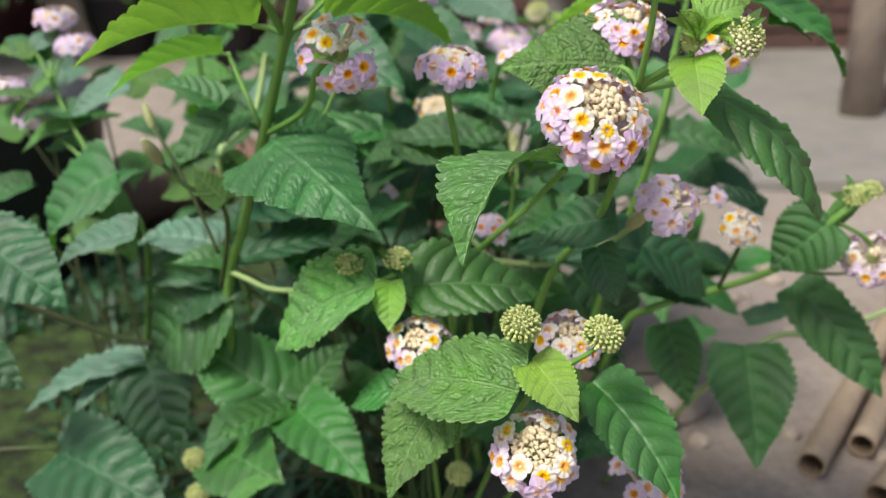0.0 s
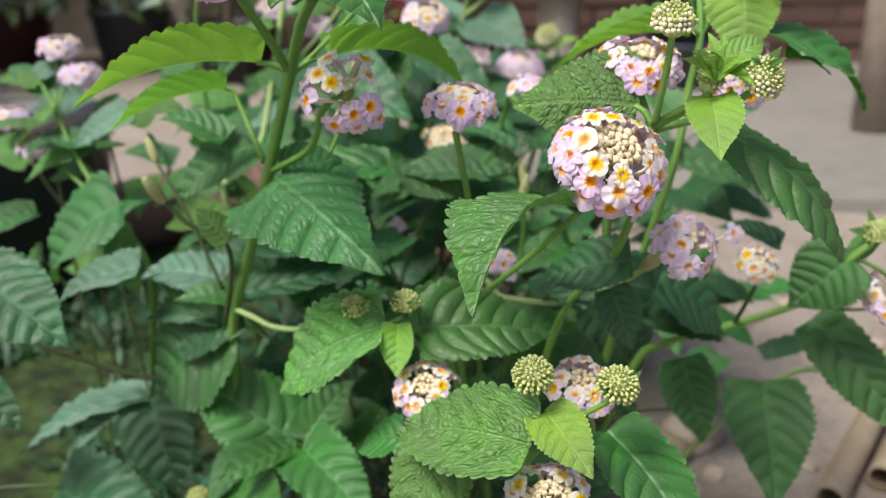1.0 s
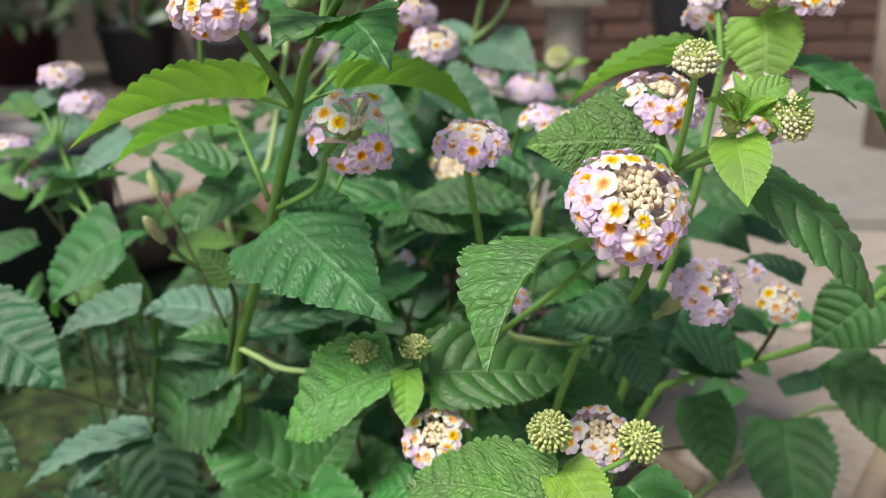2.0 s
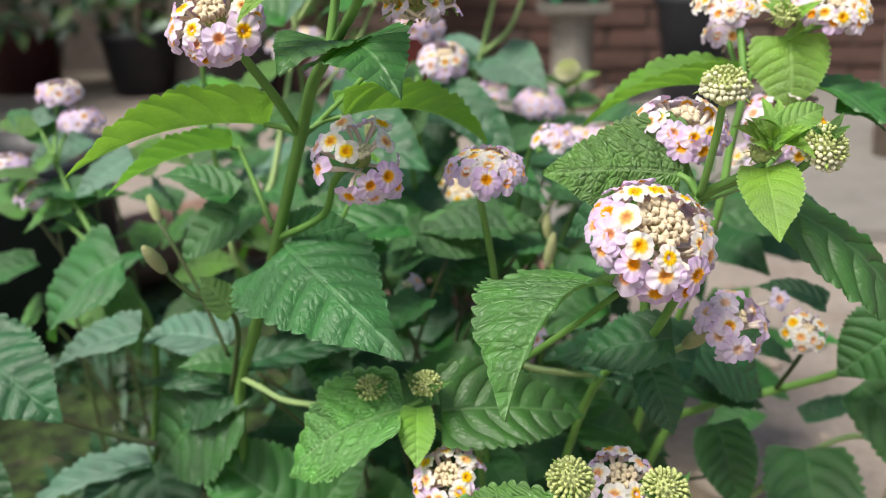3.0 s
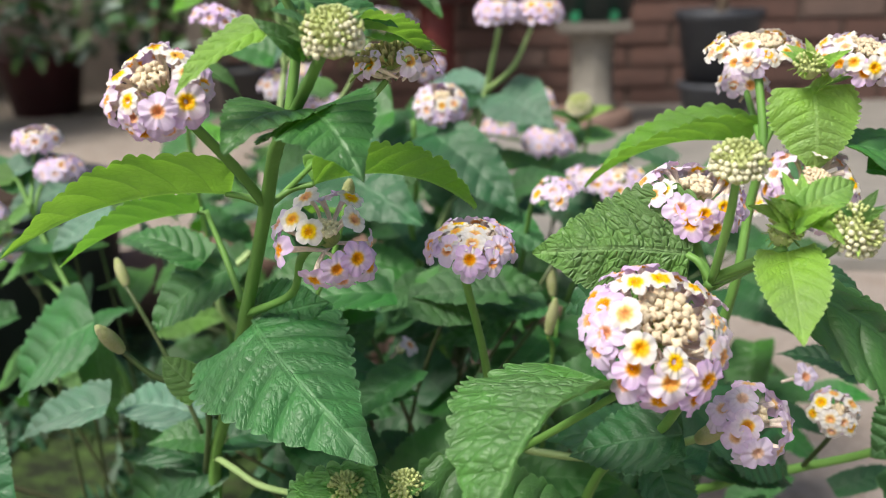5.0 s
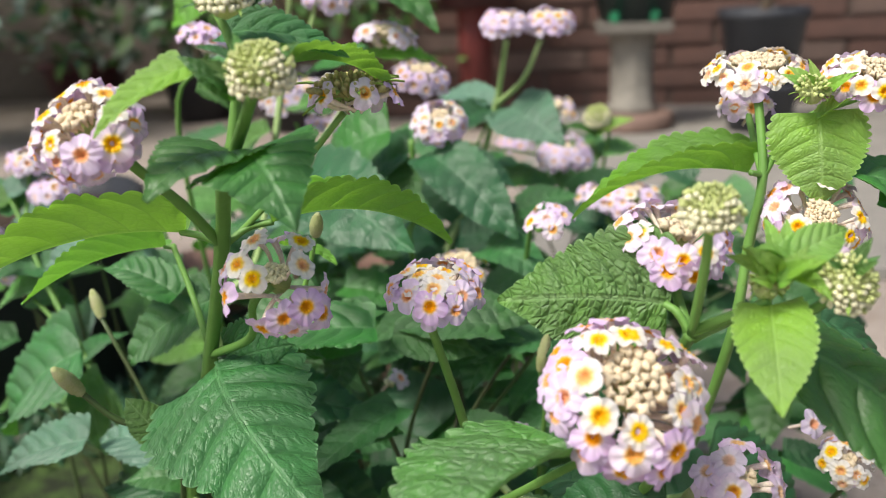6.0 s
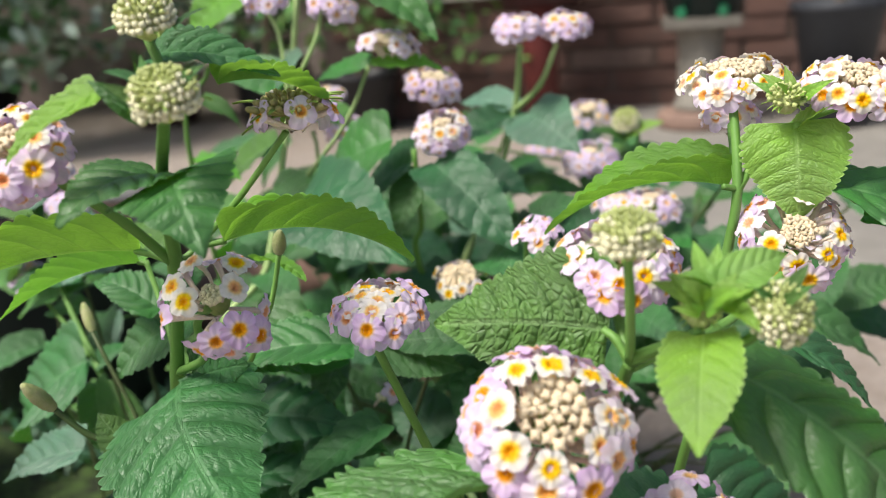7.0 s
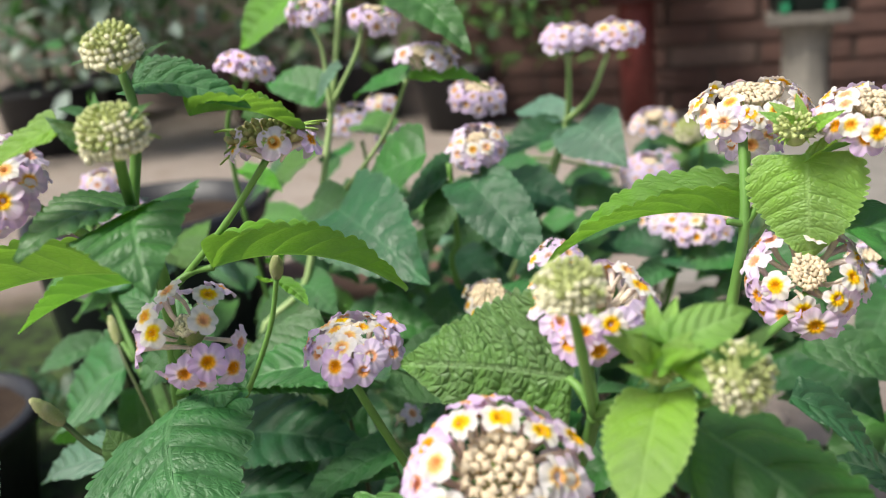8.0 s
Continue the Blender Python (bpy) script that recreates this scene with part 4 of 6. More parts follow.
stem(front, (0.1050, 0.3900, 0.3101), (0.1172, 0.4020, 0.3236), (0.1376, 0.4020, 0.3324), r=0.0013, end=0.0011)
stem(front, (0.1050, 0.3900, 0.3101), (0.1007, 0.3870, 0.3116), r=0.001)
stem(front, (0.0000, 0.4400, 0.0600), (0.0117, 0.4000, 0.1927), (0.0264, 0.3850, 0.1966), (0.0514, 0.3780, 0.1976), (0.0716, 0.3600, 0.2127), (0.0804, 0.3350, 0.2312), (0.0857, 0.3250, 0.2408), r=0.0013, end=0.0013, kind="pale")
stem(front, (0.0600, 0.4600, 0.0200), (0.0949, 0.4500, 0.1265), (0.1100, 0.4400, 0.1488), (0.1388, 0.4300, 0.1633), (0.1669, 0.4100, 0.1854), (0.1796, 0.3910, 0.2144), (0.1908, 0.3900, 0.2247), r=0.0023, end=0.0016)
stem(front, (0.1415, 0.4300, 0.1642), (0.1393, 0.4000, 0.1929), (0.1379, 0.3880, 0.2055), r=0.0011, end=0.0009, kind="dark")
stem(front, (0.1790, 0.3910, 0.2139), (0.1935, 0.3900, 0.2061), (0.1997, 0.3900, 0.1980), r=0.001)
stem(front, (0.1672, 0.4100, 0.1834), (0.1932, 0.4200, 0.1765), (0.2122, 0.4200, 0.1781), r=0.0008, end=0.0007, kind="dark")
stem(front, (0.1000, 0.5000, 0.0000), (0.1627, 0.4400, 0.1232), (0.1991, 0.4450, 0.1326), (0.2243, 0.4500, 0.1371), (0.2437, 0.4500, 0.1470), r=0.0017, end=0.0014, kind="pale")
stem(front, (0.1627, 0.4400, 0.1232), (0.1567, 0.4300, 0.1258), r=0.001)
stem(front, (-0.0300, 0.4500, 0.0600), (-0.0935, 0.4400, 0.1170), (-0.1651, 0.4430, 0.1268), (-0.2033, 0.4300, 0.1481), (-0.2257, 0.4200, 0.1645), (-0.2360, 0.4100, 0.1754), r=0.0016, end=0.0013, kind="dark")
stem(front, (-0.0300, 0.4600, 0.0300), (-0.1811, 0.4200, 0.0610), (-0.2053, 0.4100, 0.0797), (-0.2421, 0.4000, 0.0846), r=0.0013, end=0.0011, kind="dark")
stem(front, (-0.1651, 0.4430, 0.1268), (-0.1628, 0.4430, 0.1151), r=0.0008)
stem(front, (-0.0990, 0.3950, 0.1874), (-0.0872, 0.3850, 0.1871), (-0.0747, 0.3750, 0.1865), (-0.0550, 0.3600, 0.1919), r=0.0014, end=0.0012, kind="pale")
stem(front, (-0.0550, 0.3600, 0.1919), (-0.0335, 0.3400, 0.2039), (-0.0213, 0.3250, 0.2100), (-0.0132, 0.3220, 0.2147), r=0.0012, end=0.001)
stem(front, (-0.0155, 0.3220, 0.2112), (-0.0071, 0.3400, 0.1927), (0.0043, 0.3800, 0.1595), (0.0100, 0.4400, 0.0300), r=0.001, end=0.0014)
stem(front, (-0.1050, 0.4000, 0.1771), (-0.0933, 0.3800, 0.2144), (-0.0918, 0.3620, 0.2329), (-0.1020, 0.3570, 0.2400), (-0.1108, 0.3545, 0.2505), r=0.0012, end=0.0009, kind="dark")
stem(front, (-0.1045, 0.4000, 0.1945), (-0.1164, 0.4050, 0.2235), (-0.1279, 0.4100, 0.2445), (-0.1348, 0.4150, 0.2529), r=0.0009, end=0.0008, kind="dark")
stem(front, (-0.0200, 0.4500, 0.0200), (-0.0793, 0.4100, 0.0824), (-0.0732, 0.3970, 0.1152), r=0.0018, end=0.0014)
stem(front, (0.0100, 0.4200, 0.0200), (0.0312, 0.3200, 0.1477), (0.0364, 0.2850, 0.1826), (0.0343, 0.2720, 0.2027), (0.0330, 0.2680, 0.2130), r=0.0013, end=0.0009)
stem(front, (0.0364, 0.2850, 0.1826), (0.0480, 0.2750, 0.1991), (0.0566, 0.2700, 0.2080), (0.0589, 0.2680, 0.2131), r=0.001, end=0.0008)
stem(front, (0.0200, 0.4200, 0.0200), (0.0572, 0.3300, 0.1526), (0.0500, 0.2950, 0.1957), r=0.0012, end=0.001)
stem(front, (0.0000, 0.4200, 0.0200), (-0.0022, 0.3400, 0.1354), (-0.0048, 0.3150, 0.1807), r=0.0012, end=0.001)
stem(front, (0.0200, 0.4000, 0.0200), (0.0432, 0.2900, 0.1312), (0.0379, 0.2680, 0.1610), r=0.0014, end=0.0012)
stem(front, (0.0666, 0.3200, 0.1735), (0.0966, 0.4200, 0.1208), (0.1239, 0.4500, 0.1059), r=0.0008, end=0.0008, kind="dark")

# front shrub: large leaves
leaf(front, (-0.0662, 0.3580, 0.2592), (-0.0173, 0.3020, 0.2390), 0.70, (-0.36, -0.56, 0.75), 0.15, 6, "mature", tuck=-44, fine=True)
leaf(front, (-0.0632, 0.3630, 0.2581), (-0.0384, 0.3520, 0.2688), 0.8, (-0.3, -0.75, 0.5), 0.08, 8, "mature", fine=True)
leaf(front, (0.0493, 0.2970, 0.2645), (0.0140, 0.2540, 0.2438), 0.68, (-0.45, -0.42, 0.8), 0.27, 2, "leathery", -10, tuck=30, lop=-0.62, fine=True)
leaf(front, (0.0698, 0.3216, 0.2939), (0.0267, 0.3258, 0.2927), 0.88, (-0.05, -0.66, 0.75), 0.07, 16, "pale", tuck=-58, fine=True)
leaf(front, (0.0702, 0.3450, 0.2809), (0.0382, 0.3650, 0.2595), 0.6, (-0.2, -0.5, 0.8), 0.1, 10, "dark")
leaf(front, (0.0906, 0.3070, 0.2989), (0.0882, 0.2800, 0.2843), 0.60, (-0.15, -0.75, 0.55), 0.06, 8, "young", wave=0.5, fine=True)
leaf(front, (0.1204, 0.3920, 0.3289), (0.1215, 0.3860, 0.3011), 1.12, (-0.05, -0.93, 0.32), 0.12, -6, "young", wave=0.5, fine=True)
leaf(front, (0.1038, 0.4050, 0.3076), (0.0468, 0.4020, 0.2934), 0.46, (0, 0.06, 1), 0.13, 44, "under", tuck=-4, wave=0.7, fine=True)
leaf(front, (0.0966, 0.3180, 0.2857), (0.1433, 0.3150, 0.2387), 0.58, (0.25, -0.45, 0.85), 0.14, -10, "smooth", fine=True)
leaf(front, (0.1310, 0.3900, 0.3104), (0.1733, 0.3880, 0.2785), 0.6, (0.3, -0.25, 0.9), 0.15, 8, "smooth")
leaf(front, (-0.0659, 0.3490, 0.3058), (-0.1269, 0.3200, 0.2942), 0.56, (-0.15, 0.38, 0.9), 0.1, 24, "under", 8, wave=0.5, fine=True)
leaf(front, (-0.0900, 0.3860, 0.2902), (-0.1350, 0.3680, 0.2759), 0.5, (-0.1, 0.4, 0.9), 0.09, 22, "under", wave=0.5)
leaf(front, (-0.0402, 0.3520, 0.3078), (0.0085, 0.3780, 0.2924), 0.46, (0, -0.05, 0.98), 0.13, 62, "under", tuck=-40, wave=0.8, fine=True)
leaf(front, (-0.0353, 0.3195, 0.3339), (-0.0141, 0.2900, 0.3224), 0.85, (0.1, -0.5, 0.85), 0.2, -6, "smooth", fine=True)
leaf(front, (-0.0342, 0.3195, 0.3336), (-0.0475, 0.2890, 0.3301), 0.78, (-0.1, -0.35, 0.92), 0.16, 4, "smooth", fine=True)
leaf(front, (-0.0393, 0.3020, 0.3581), (-0.0575, 0.2900, 0.3440), 0.5, (-0.3, -0.7, 0.65), 0.08, 14, "young", fine=True)
leaf(front, (-0.0423, 0.3340, 0.3629), (-0.0096, 0.3350, 0.3556), 0.5, (-0.05, -0.5, 0.85), 0.1, 10, "mature")
leaf(front, (-0.0243, 0.3300, 0.3549), (-0.0005, 0.3510, 0.3407), 0.5, (0.1, 0.1, 0.95), 0.16, 32, "under")
leaf(front, (-0.0287, 0.3200, 0.3697), (-0.0220, 0.3250, 0.3735), 0.3, (0, -0.3, 0.9), 0.05, 10, "mature", rough=True)
leaf(front, (-0.0358, 0.3200, 0.3701), (-0.0448, 0.3150, 0.3699), 0.25, (0, -0.3, 0.9), 0.08, 10, "smooth", rough=True)
leaf(front, (-0.0274, 0.3000, 0.3590), (-0.0351, 0.2980, 0.3623), 0.4, (0, -0.5, 0.8), 0.1, 10, "mature", rough=True)
leaf(front, (-0.0286, 0.3020, 0.3605), (-0.0280, 0.3000, 0.3657), 0.35, (-0.6, -0.5, 0.5), 0.1, 10, "smooth", rough=True)
leaf(front, (-0.0203, 0.3220, 0.2112), (-0.0660, 0.3370, 0.1740), 0.62, (-0.25, -0.5, 0.8), 0.12, 9, "pale", fine=True)
leaf(front, (-0.0153, 0.3200, 0.2125), (-0.0148, 0.3060, 0.1975), 0.66, (0, -0.85, 0.45), 0.06, 12, "young")
leaf(front, (-0.0075, 0.3260, 0.2084), (0.0438, 0.3400, 0.1996), 0.70, (-0.1, -0.6, 0.75), 0.08, 8, "smooth", fine=True)
leaf(front, (0.0709, 0.3260, 0.2358), (0.0381, 0.3360, 0.2227), 0.6, (-0.1, -0.6, 0.75), 0.1, 8, "dark")
leaf(front, (0.0650, 0.3320, 0.2225), (0.0732, 0.3250, 0.2000), 0.7, (-0.1, -0.8, 0.5), 0.08, 8, "dark")
leaf(front, (0.0316, 0.2600, 0.1977), (-0.0136, 0.2960, 0.1786), 0.56, (-0.12, -0.55, 0.8), 0.14, 10, "pale", fine=True)
leaf(front, (0.0363, 0.2680, 0.2052), (0.0496, 0.2460, 0.1947), 0.70, (0, -0.7, 0.6), 0.1, 8, "young", fine=True)
leaf(front, (0.0594, 0.2880, 0.1866), (0.0859, 0.2580, 0.1569), 0.72, (0.3, -0.5, 0.8), 0.1, 8, "smooth", fine=True)
leaf(front, (0.0079, 0.2950, 0.1793), (-0.0128, 0.2680, 0.1500), 0.72, (-0.35, -0.6, 0.7), 0.12, 10, "pale", fine=True)
leaf(front, (-0.0135, 0.3100, 0.1710), (-0.0334, 0.3300, 0.1520), 0.5, (-0.2, -0.5, 0.8), 0.1, 10, "smooth")
leaf(front, (-0.0741, 0.3950, 0.1166), (-0.1270, 0.4080, 0.1455), 0.74, (-0.1, -0.7, 0.68), 0.1, 8, "smooth")
leaf(front, (-0.0705, 0.3930, 0.1185), (-0.0460, 0.4080, 0.1448), 0.62, (-0.25, -0.85, 0.45), 0.08, 10, "smooth")
leaf(front, (-0.0745, 0.3920, 0.1151), (-0.1033, 0.3620, 0.1159), 0.55, (-0.1, -0.5, 0.85), 0.08, 14, "smooth")
leaf(front, (-0.0693, 0.3860, 0.1186), (-0.0290, 0.3380, 0.1090), 0.56, (-0.1, -0.55, 0.8), 0.08, 9, "smooth")
leaf(front, (-0.1092, 0.3900, 0.0931), (-0.0704, 0.3520, 0.0983), 0.85, (-0.2, -0.6, 0.75), 0.08, 14, "smooth")
leaf(front, (-0.0965, 0.3500, 0.0896), (-0.0688, 0.3450, 0.1055), 0.4, (-0.2, -0.3, 0.9), 0.08, 12, "pale")
leaf(front, (-0.1628, 0.4430, 0.1151), (-0.1414, 0.4150, 0.0711), 0.82, (-0.1, -0.75, 0.55), 0.08, 8, "dark")
leaf(front, (-0.1987, 0.4000, 0.0843), (-0.1329, 0.3700, 0.0701), 0.75, (-0.1, -0.6, 0.75), 0.1, 8, "dark")
leaf(front, (-0.2128, 0.3850, 0.2066), (-0.1637, 0.3620, 0.1827), 0.75, (-0.15, -0.45, 0.88), 0.1, 8, "dark")
leaf(front, (-0.2329, 0.3800, 0.1587), (-0.1937, 0.3700, 0.1372), 0.6, (-0.1, -0.5, 0.85), 0.1, 8, "dark")
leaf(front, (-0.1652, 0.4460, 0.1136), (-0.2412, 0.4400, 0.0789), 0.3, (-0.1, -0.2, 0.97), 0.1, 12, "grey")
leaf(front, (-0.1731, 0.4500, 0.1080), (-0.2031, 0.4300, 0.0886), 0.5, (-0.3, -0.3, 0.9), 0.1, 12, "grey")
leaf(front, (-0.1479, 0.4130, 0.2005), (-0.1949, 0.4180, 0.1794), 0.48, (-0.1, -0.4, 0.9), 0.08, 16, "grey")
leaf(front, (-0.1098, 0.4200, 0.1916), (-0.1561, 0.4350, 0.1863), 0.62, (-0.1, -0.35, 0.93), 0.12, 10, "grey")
leaf(front, (-0.1725, 0.4600, 0.2188), (-0.2151, 0.4650, 0.1728), 0.85, (-0.35, -0.6, 0.7), 0.16, 14, "mature")
leaf(front, (-0.0881, 0.4150, 0.2601), (-0.1237, 0.4100, 0.2343), 0.72, (-0.25, -0.6, 0.75), 0.12, 8, "mature")
leaf(front, (-0.0995, 0.4100, 0.2636), (-0.1337, 0.4200, 0.2708), 0.5, (-0.2, -0.3, 0.9), 0.14, 12, "smooth")
leaf(front, (-0.0870, 0.3580, 0.2328), (-0.1005, 0.3620, 0.2450), 0.75, (-0.2, -0.6, 0.75), 0.08, 12, "pale")
leaf(front, (-0.0938, 0.4000, 0.1920), (-0.0338, 0.4100, 0.1967), 0.42, (-0.05, -0.3, 0.95), 0.08, 10, "dark")
leaf(front, (-0.1039, 0.4100, 0.1756), (-0.1514, 0.4300, 0.1218), 0.85, (-0.1, -0.7, 0.65), 0.1, 8, "mature")
leaf(front, (-0.1068, 0.4100, 0.1741), (-0.1558, 0.4300, 0.1659), 0.4, (0, -0.3, 0.95), 0.1, 8, "dark")
leaf(front, (0.0882, 0.3650, 0.2084), (0.0326, 0.3950, 0.1953), 0.58, (-0.1, -0.35, 0.92), 0.1, 9, "dark")
leaf(front, (0.0683, 0.4350, 0.1726), (0.1008, 0.4650, 0.1204), 0.95, (-0.2, -0.75, 0.55), 0.08, 6, "dark")
leaf(front, (0.1201, 0.4430, 0.1393), (0.1304, 0.4250, 0.0996), 0.64, (-0.1, -0.9, 0.35), 0.06, 8, "mature")
leaf(front, (0.1591, 0.4320, 0.1314), (0.1565, 0.3850, 0.0872), 0.68, (-0.05, -0.85, 0.45), 0.06, 8, "mature")
leaf(front, (0.1773, 0.4240, 0.1704), (0.2189, 0.4000, 0.1185), 0.46, (-0.35, -0.5, 0.75), 0.12, -6, "mature")
leaf(front, (0.1786, 0.3920, 0.2135), (0.1563, 0.4000, 0.1863), 0.95, (-0.05, -0.75, 0.6), 0.06, 8, "mature")
leaf(front, (0.1604, 0.4300, 0.2065), (0.1302, 0.4400, 0.2114), 0.55, (0, -0.35, 0.92), 0.12, 8, "dark")
leaf(front, (0.1265, 0.5000, 0.2298), (0.1750, 0.5000, 0.2046), 0.45, (0.1, -0.4, 0.9), 0.12, 8, "mature", rough=True)
leaf(front, (0.0966, 0.4200, 0.1928), (0.1367, 0.4300, 0.1601), 0.75, (0, -0.55, 0.8), 0.1, 8, "dark")
leaf(front, (0.0936, 0.4200, 0.1719), (0.1419, 0.4400, 0.1485), 0.5, (0, -0.4, 0.9), 0.1, 8, "dark")
leaf(front, (0.1345, 0.4600, 0.1755), (0.1598, 0.4600, 0.1625), 0.5, (0, -0.4, 0.9), 0.1, 8, "dark", rough=True)
leaf(front, (0.1706, 0.4700, 0.1278), (0.2113, 0.4800, 0.1322), 0.35, (0, -0.4, 0.9), 0.1, 8, "dark", rough=True)
leaf(front, (0.1795, 0.3950, 0.2112), (0.1980, 0.4000, 0.2284), 0.4, (0, -0.5, 0.8), 0.1, 12, "pale", rough=True)
leaf(front, (0.1398, 0.3900, 0.3014), (0.1576, 0.3850, 0.2940), 0.7, (0.2, -0.3, 0.9), 0.1, 8, "smooth")
leaf(front, (0.1169, 0.3600, 0.2740), (0.1395, 0.3600, 0.2522), 0.5, (0.3, -0.2, 0.9), 0.12, 6, "dark")
leaf(front, (0.0925, 0.3030, 0.3109), (0.1076, 0.3120, 0.3151), 0.55, (-0.15, -0.85, 0.5), 0.12, 14, "young")
leaf(front, (0.0917, 0.3040, 0.3118), (0.0847, 0.3000, 0.3144), 0.45, (-0.2, -0.5, 0.85), 0.12, 14, "young")
leaf(front, (0.0943, 0.3030, 0.3077), (0.1011, 0.2960, 0.3038), 0.5, (0.1, -0.6, 0.75), 0.12, 14, "young", rough=True)
leaf(front, (0.1210, 0.3920, 0.3267), (0.1383, 0.3880, 0.3337), 0.5, (0.2, -0.2, 0.95), 0.15, 14, "young")
leaf(front, (-0.0709, 0.4000, 0.2502), (-0.0453, 0.4100, 0.2380), 0.6, (0, -0.4, 0.9), 0.1, 10, "mature")
leaf(front, (-0.0255, 0.4100, 0.2506), (-0.0769, 0.4000, 0.2430), 0.5, (0, -0.35, 0.93), 0.1, 10, "smooth")
leaf(front, (-0.0948, 0.4200, 0.2119), (-0.0301, 0.4200, 0.2102), 0.6, (0, -0.45, 0.88), 0.1, 10, "dark")
leaf(front, (-0.0533, 0.4000, 0.2857), (-0.0324, 0.3900, 0.2818), 0.5, (0, 0.2, 0.95), 0.12, 12, "under")
leaf(front, (-0.0630, 0.4400, 0.2168), (-0.0813, 0.4100, 0.1959), 0.6, (-0.1, -0.5, 0.85), 0.1, 10, "dark")

# front shrub: flower heads and buds
flower_head(front, (0.0576, 0.2970, 0.2812), (0.28, -0.56, 0.78), 0.0182, seed=1, rings=((44, 'cream', 0.95), (69, 'blush', 0.95), (99, 'pink', 0.95), (118, 'pink', 0.8)), buds=('cream', 31), cap=0.82, bud_size=1.22, size=1.18, sink=0.002)
flower_head(front, (0.0086, 0.3380, 0.2917), (0, -0.2, 0.98), 0.0125, seed=2, rings=((22, 'cream', 1.0), (44, 'cream', 0.9), (68, 'pink', 0.9), (92, 'pink', 0.75)), buds=('cream', 12), flat=0.5, size=1.0, sink=0.0)
flower_head(front, (-0.0312, 0.3250, 0.2990), (0.05, -0.55, 0.8), 0.0143, seed=3, rings=((40, 'cream', 0.8), (78, 'pink', 0.6), (112, 'pink', 0.35)), buds=('white', 34), flat=0.9, size=1.06, cap=0.46, bud_size=0.7)
flower_head(front, (-0.0691, 0.3085, 0.3437), (-0.1, -0.6, 0.8), 0.013, seed=4, rings=((46, 'cream', 0.9), (72, 'blush', 1.0), (98, 'pink', 1.0), (120, 'pink', 0.6)), buds=('cream', 32))
flower_head(front, (-0.0132, 0.3480, 0.3451), (0, 0.1, 0.98), 0.0115, seed=5, rings=((62, 'cream', 0.2), (92, 'blush', 0.5)), buds=('brown', 80), bracts=13)
flower_head(front, (0.1058, 0.4100, 0.3395), (0, -0.15, 0.98), 0.0155, seed=6, rings=((40, 'cream', 0.4), (62, 'cream', 0.65), (84, 'cream', 0.6), (97, 'blush', 0.45)), buds=('cream', 36), flat=0.38, cap=0.9, sink=0.001, bud_size=0.75)
flower_head(front, (0.1372, 0.3970, 0.3378), (0.1, -0.3, 0.93), 0.0145, seed=7, rings=((44, 'cream', 0.4), (64, 'cream', 0.6), (84, 'blush', 0.75), (98, 'blush', 0.45)), buds=('cream', 34), flat=0.40, cap=0.9, sink=0.001, bud_size=0.75)
flower_head(front, (0.1054, 0.4260, 0.3271), (0, -0.1, 0.99), 0.0085, seed=8, rings=((60, 'cream', 1.0), (84, 'blush', 1.0)), buds=('cream', 20), flat=0.45)
flower_head(front, (0.0722, 0.3350, 0.3064), (0.15, -0.3, 0.93), 0.0145, seed=9, rings=((50, 'cream', 0.7), (72, 'blush', 1.0), (90, 'pink', 1.0)), buds=('cream', 24), flat=0.5)
flower_head(front, (0.1207, 0.3850, 0.2971), (0.1, -0.75, 0.62), 0.0146, seed=10, rings=((50, 'cream', 0.65), (76, 'blush', 1.0), (98, 'pink', 0.85)), buds=('cream', 32), cap=0.68, bud_size=0.72, size=1.1)
flower_head(front, (0.0891, 0.3200, 0.2441), (0.25, -0.6, 0.7), 0.0112, seed=11, rings=((38, 'blush', 0.8), (74, 'pink', 0.85), (104, 'pink', 0.7)), buds=('cream', 14), size=1.1, faded=True)
flower_head(front, (0.1368, 0.3880, 0.2117), (0.05, -0.7, 0.7), 0.0082, seed=12, rings=((45, 'cream', 1.0), (82, 'cream', 0.6), (105, 'blush', 0.5)), buds=('cream', 16))
flower_head(front, (0.0375, 0.2590, 0.1758), (0, -0.65, 0.75), 0.0135, seed=13, rings=((50, 'cream', 0.8), (74, 'blush', 1.0), (98, 'blush', 0.8)), buds=('cream', 44), size=1.08)
flower_head(front, (-0.0044, 0.3120, 0.1900), (-0.15, -0.55, 0.8), 0.0115, seed=14, rings=((48, 'cream', 0.85), (74, 'blush', 0.85), (98, 'pink', 0.7)), buds=('cream', 34))
flower_head(front, (0.0509, 0.2950, 0.2002), (0.1, -0.4, 0.9), 0.011, seed=15, rings=((50, 'cream', 0.8), (72, 'blush', 0.8), (94, 'pink', 0.8)), buds=('cream', 34))
flower_head(front, (0.0875, 0.3100, 0.1321), (0.3, -0.3, 0.9), 0.0135, seed=16, rings=((60, 'blush', 0.7), (90, 'pink', 0.8)), buds=('cream', 20))
flower_head(front, (0.1987, 0.3900, 0.1966), (-0.2, -0.6, 0.75), 0.0125, seed=17, rings=((45, 'cream', 0.8), (72, 'blush', 1.0), (98, 'pink', 1.0)), buds=('cream', 20))
flower_head(front, (0.0243, 0.4100, 0.2035), (0, -0.5, 0.85), 0.008, seed=18, rings=((38, 'blush', 0.9), (75, 'pink', 0.9)), buds=('cream', 14))
flower_head(front, (-0.0294, 0.4500, 0.2087), (0, -0.5, 0.85), 0.006, seed=19, rings=((60, 'pink', 0.6),), buds=('green', 20))
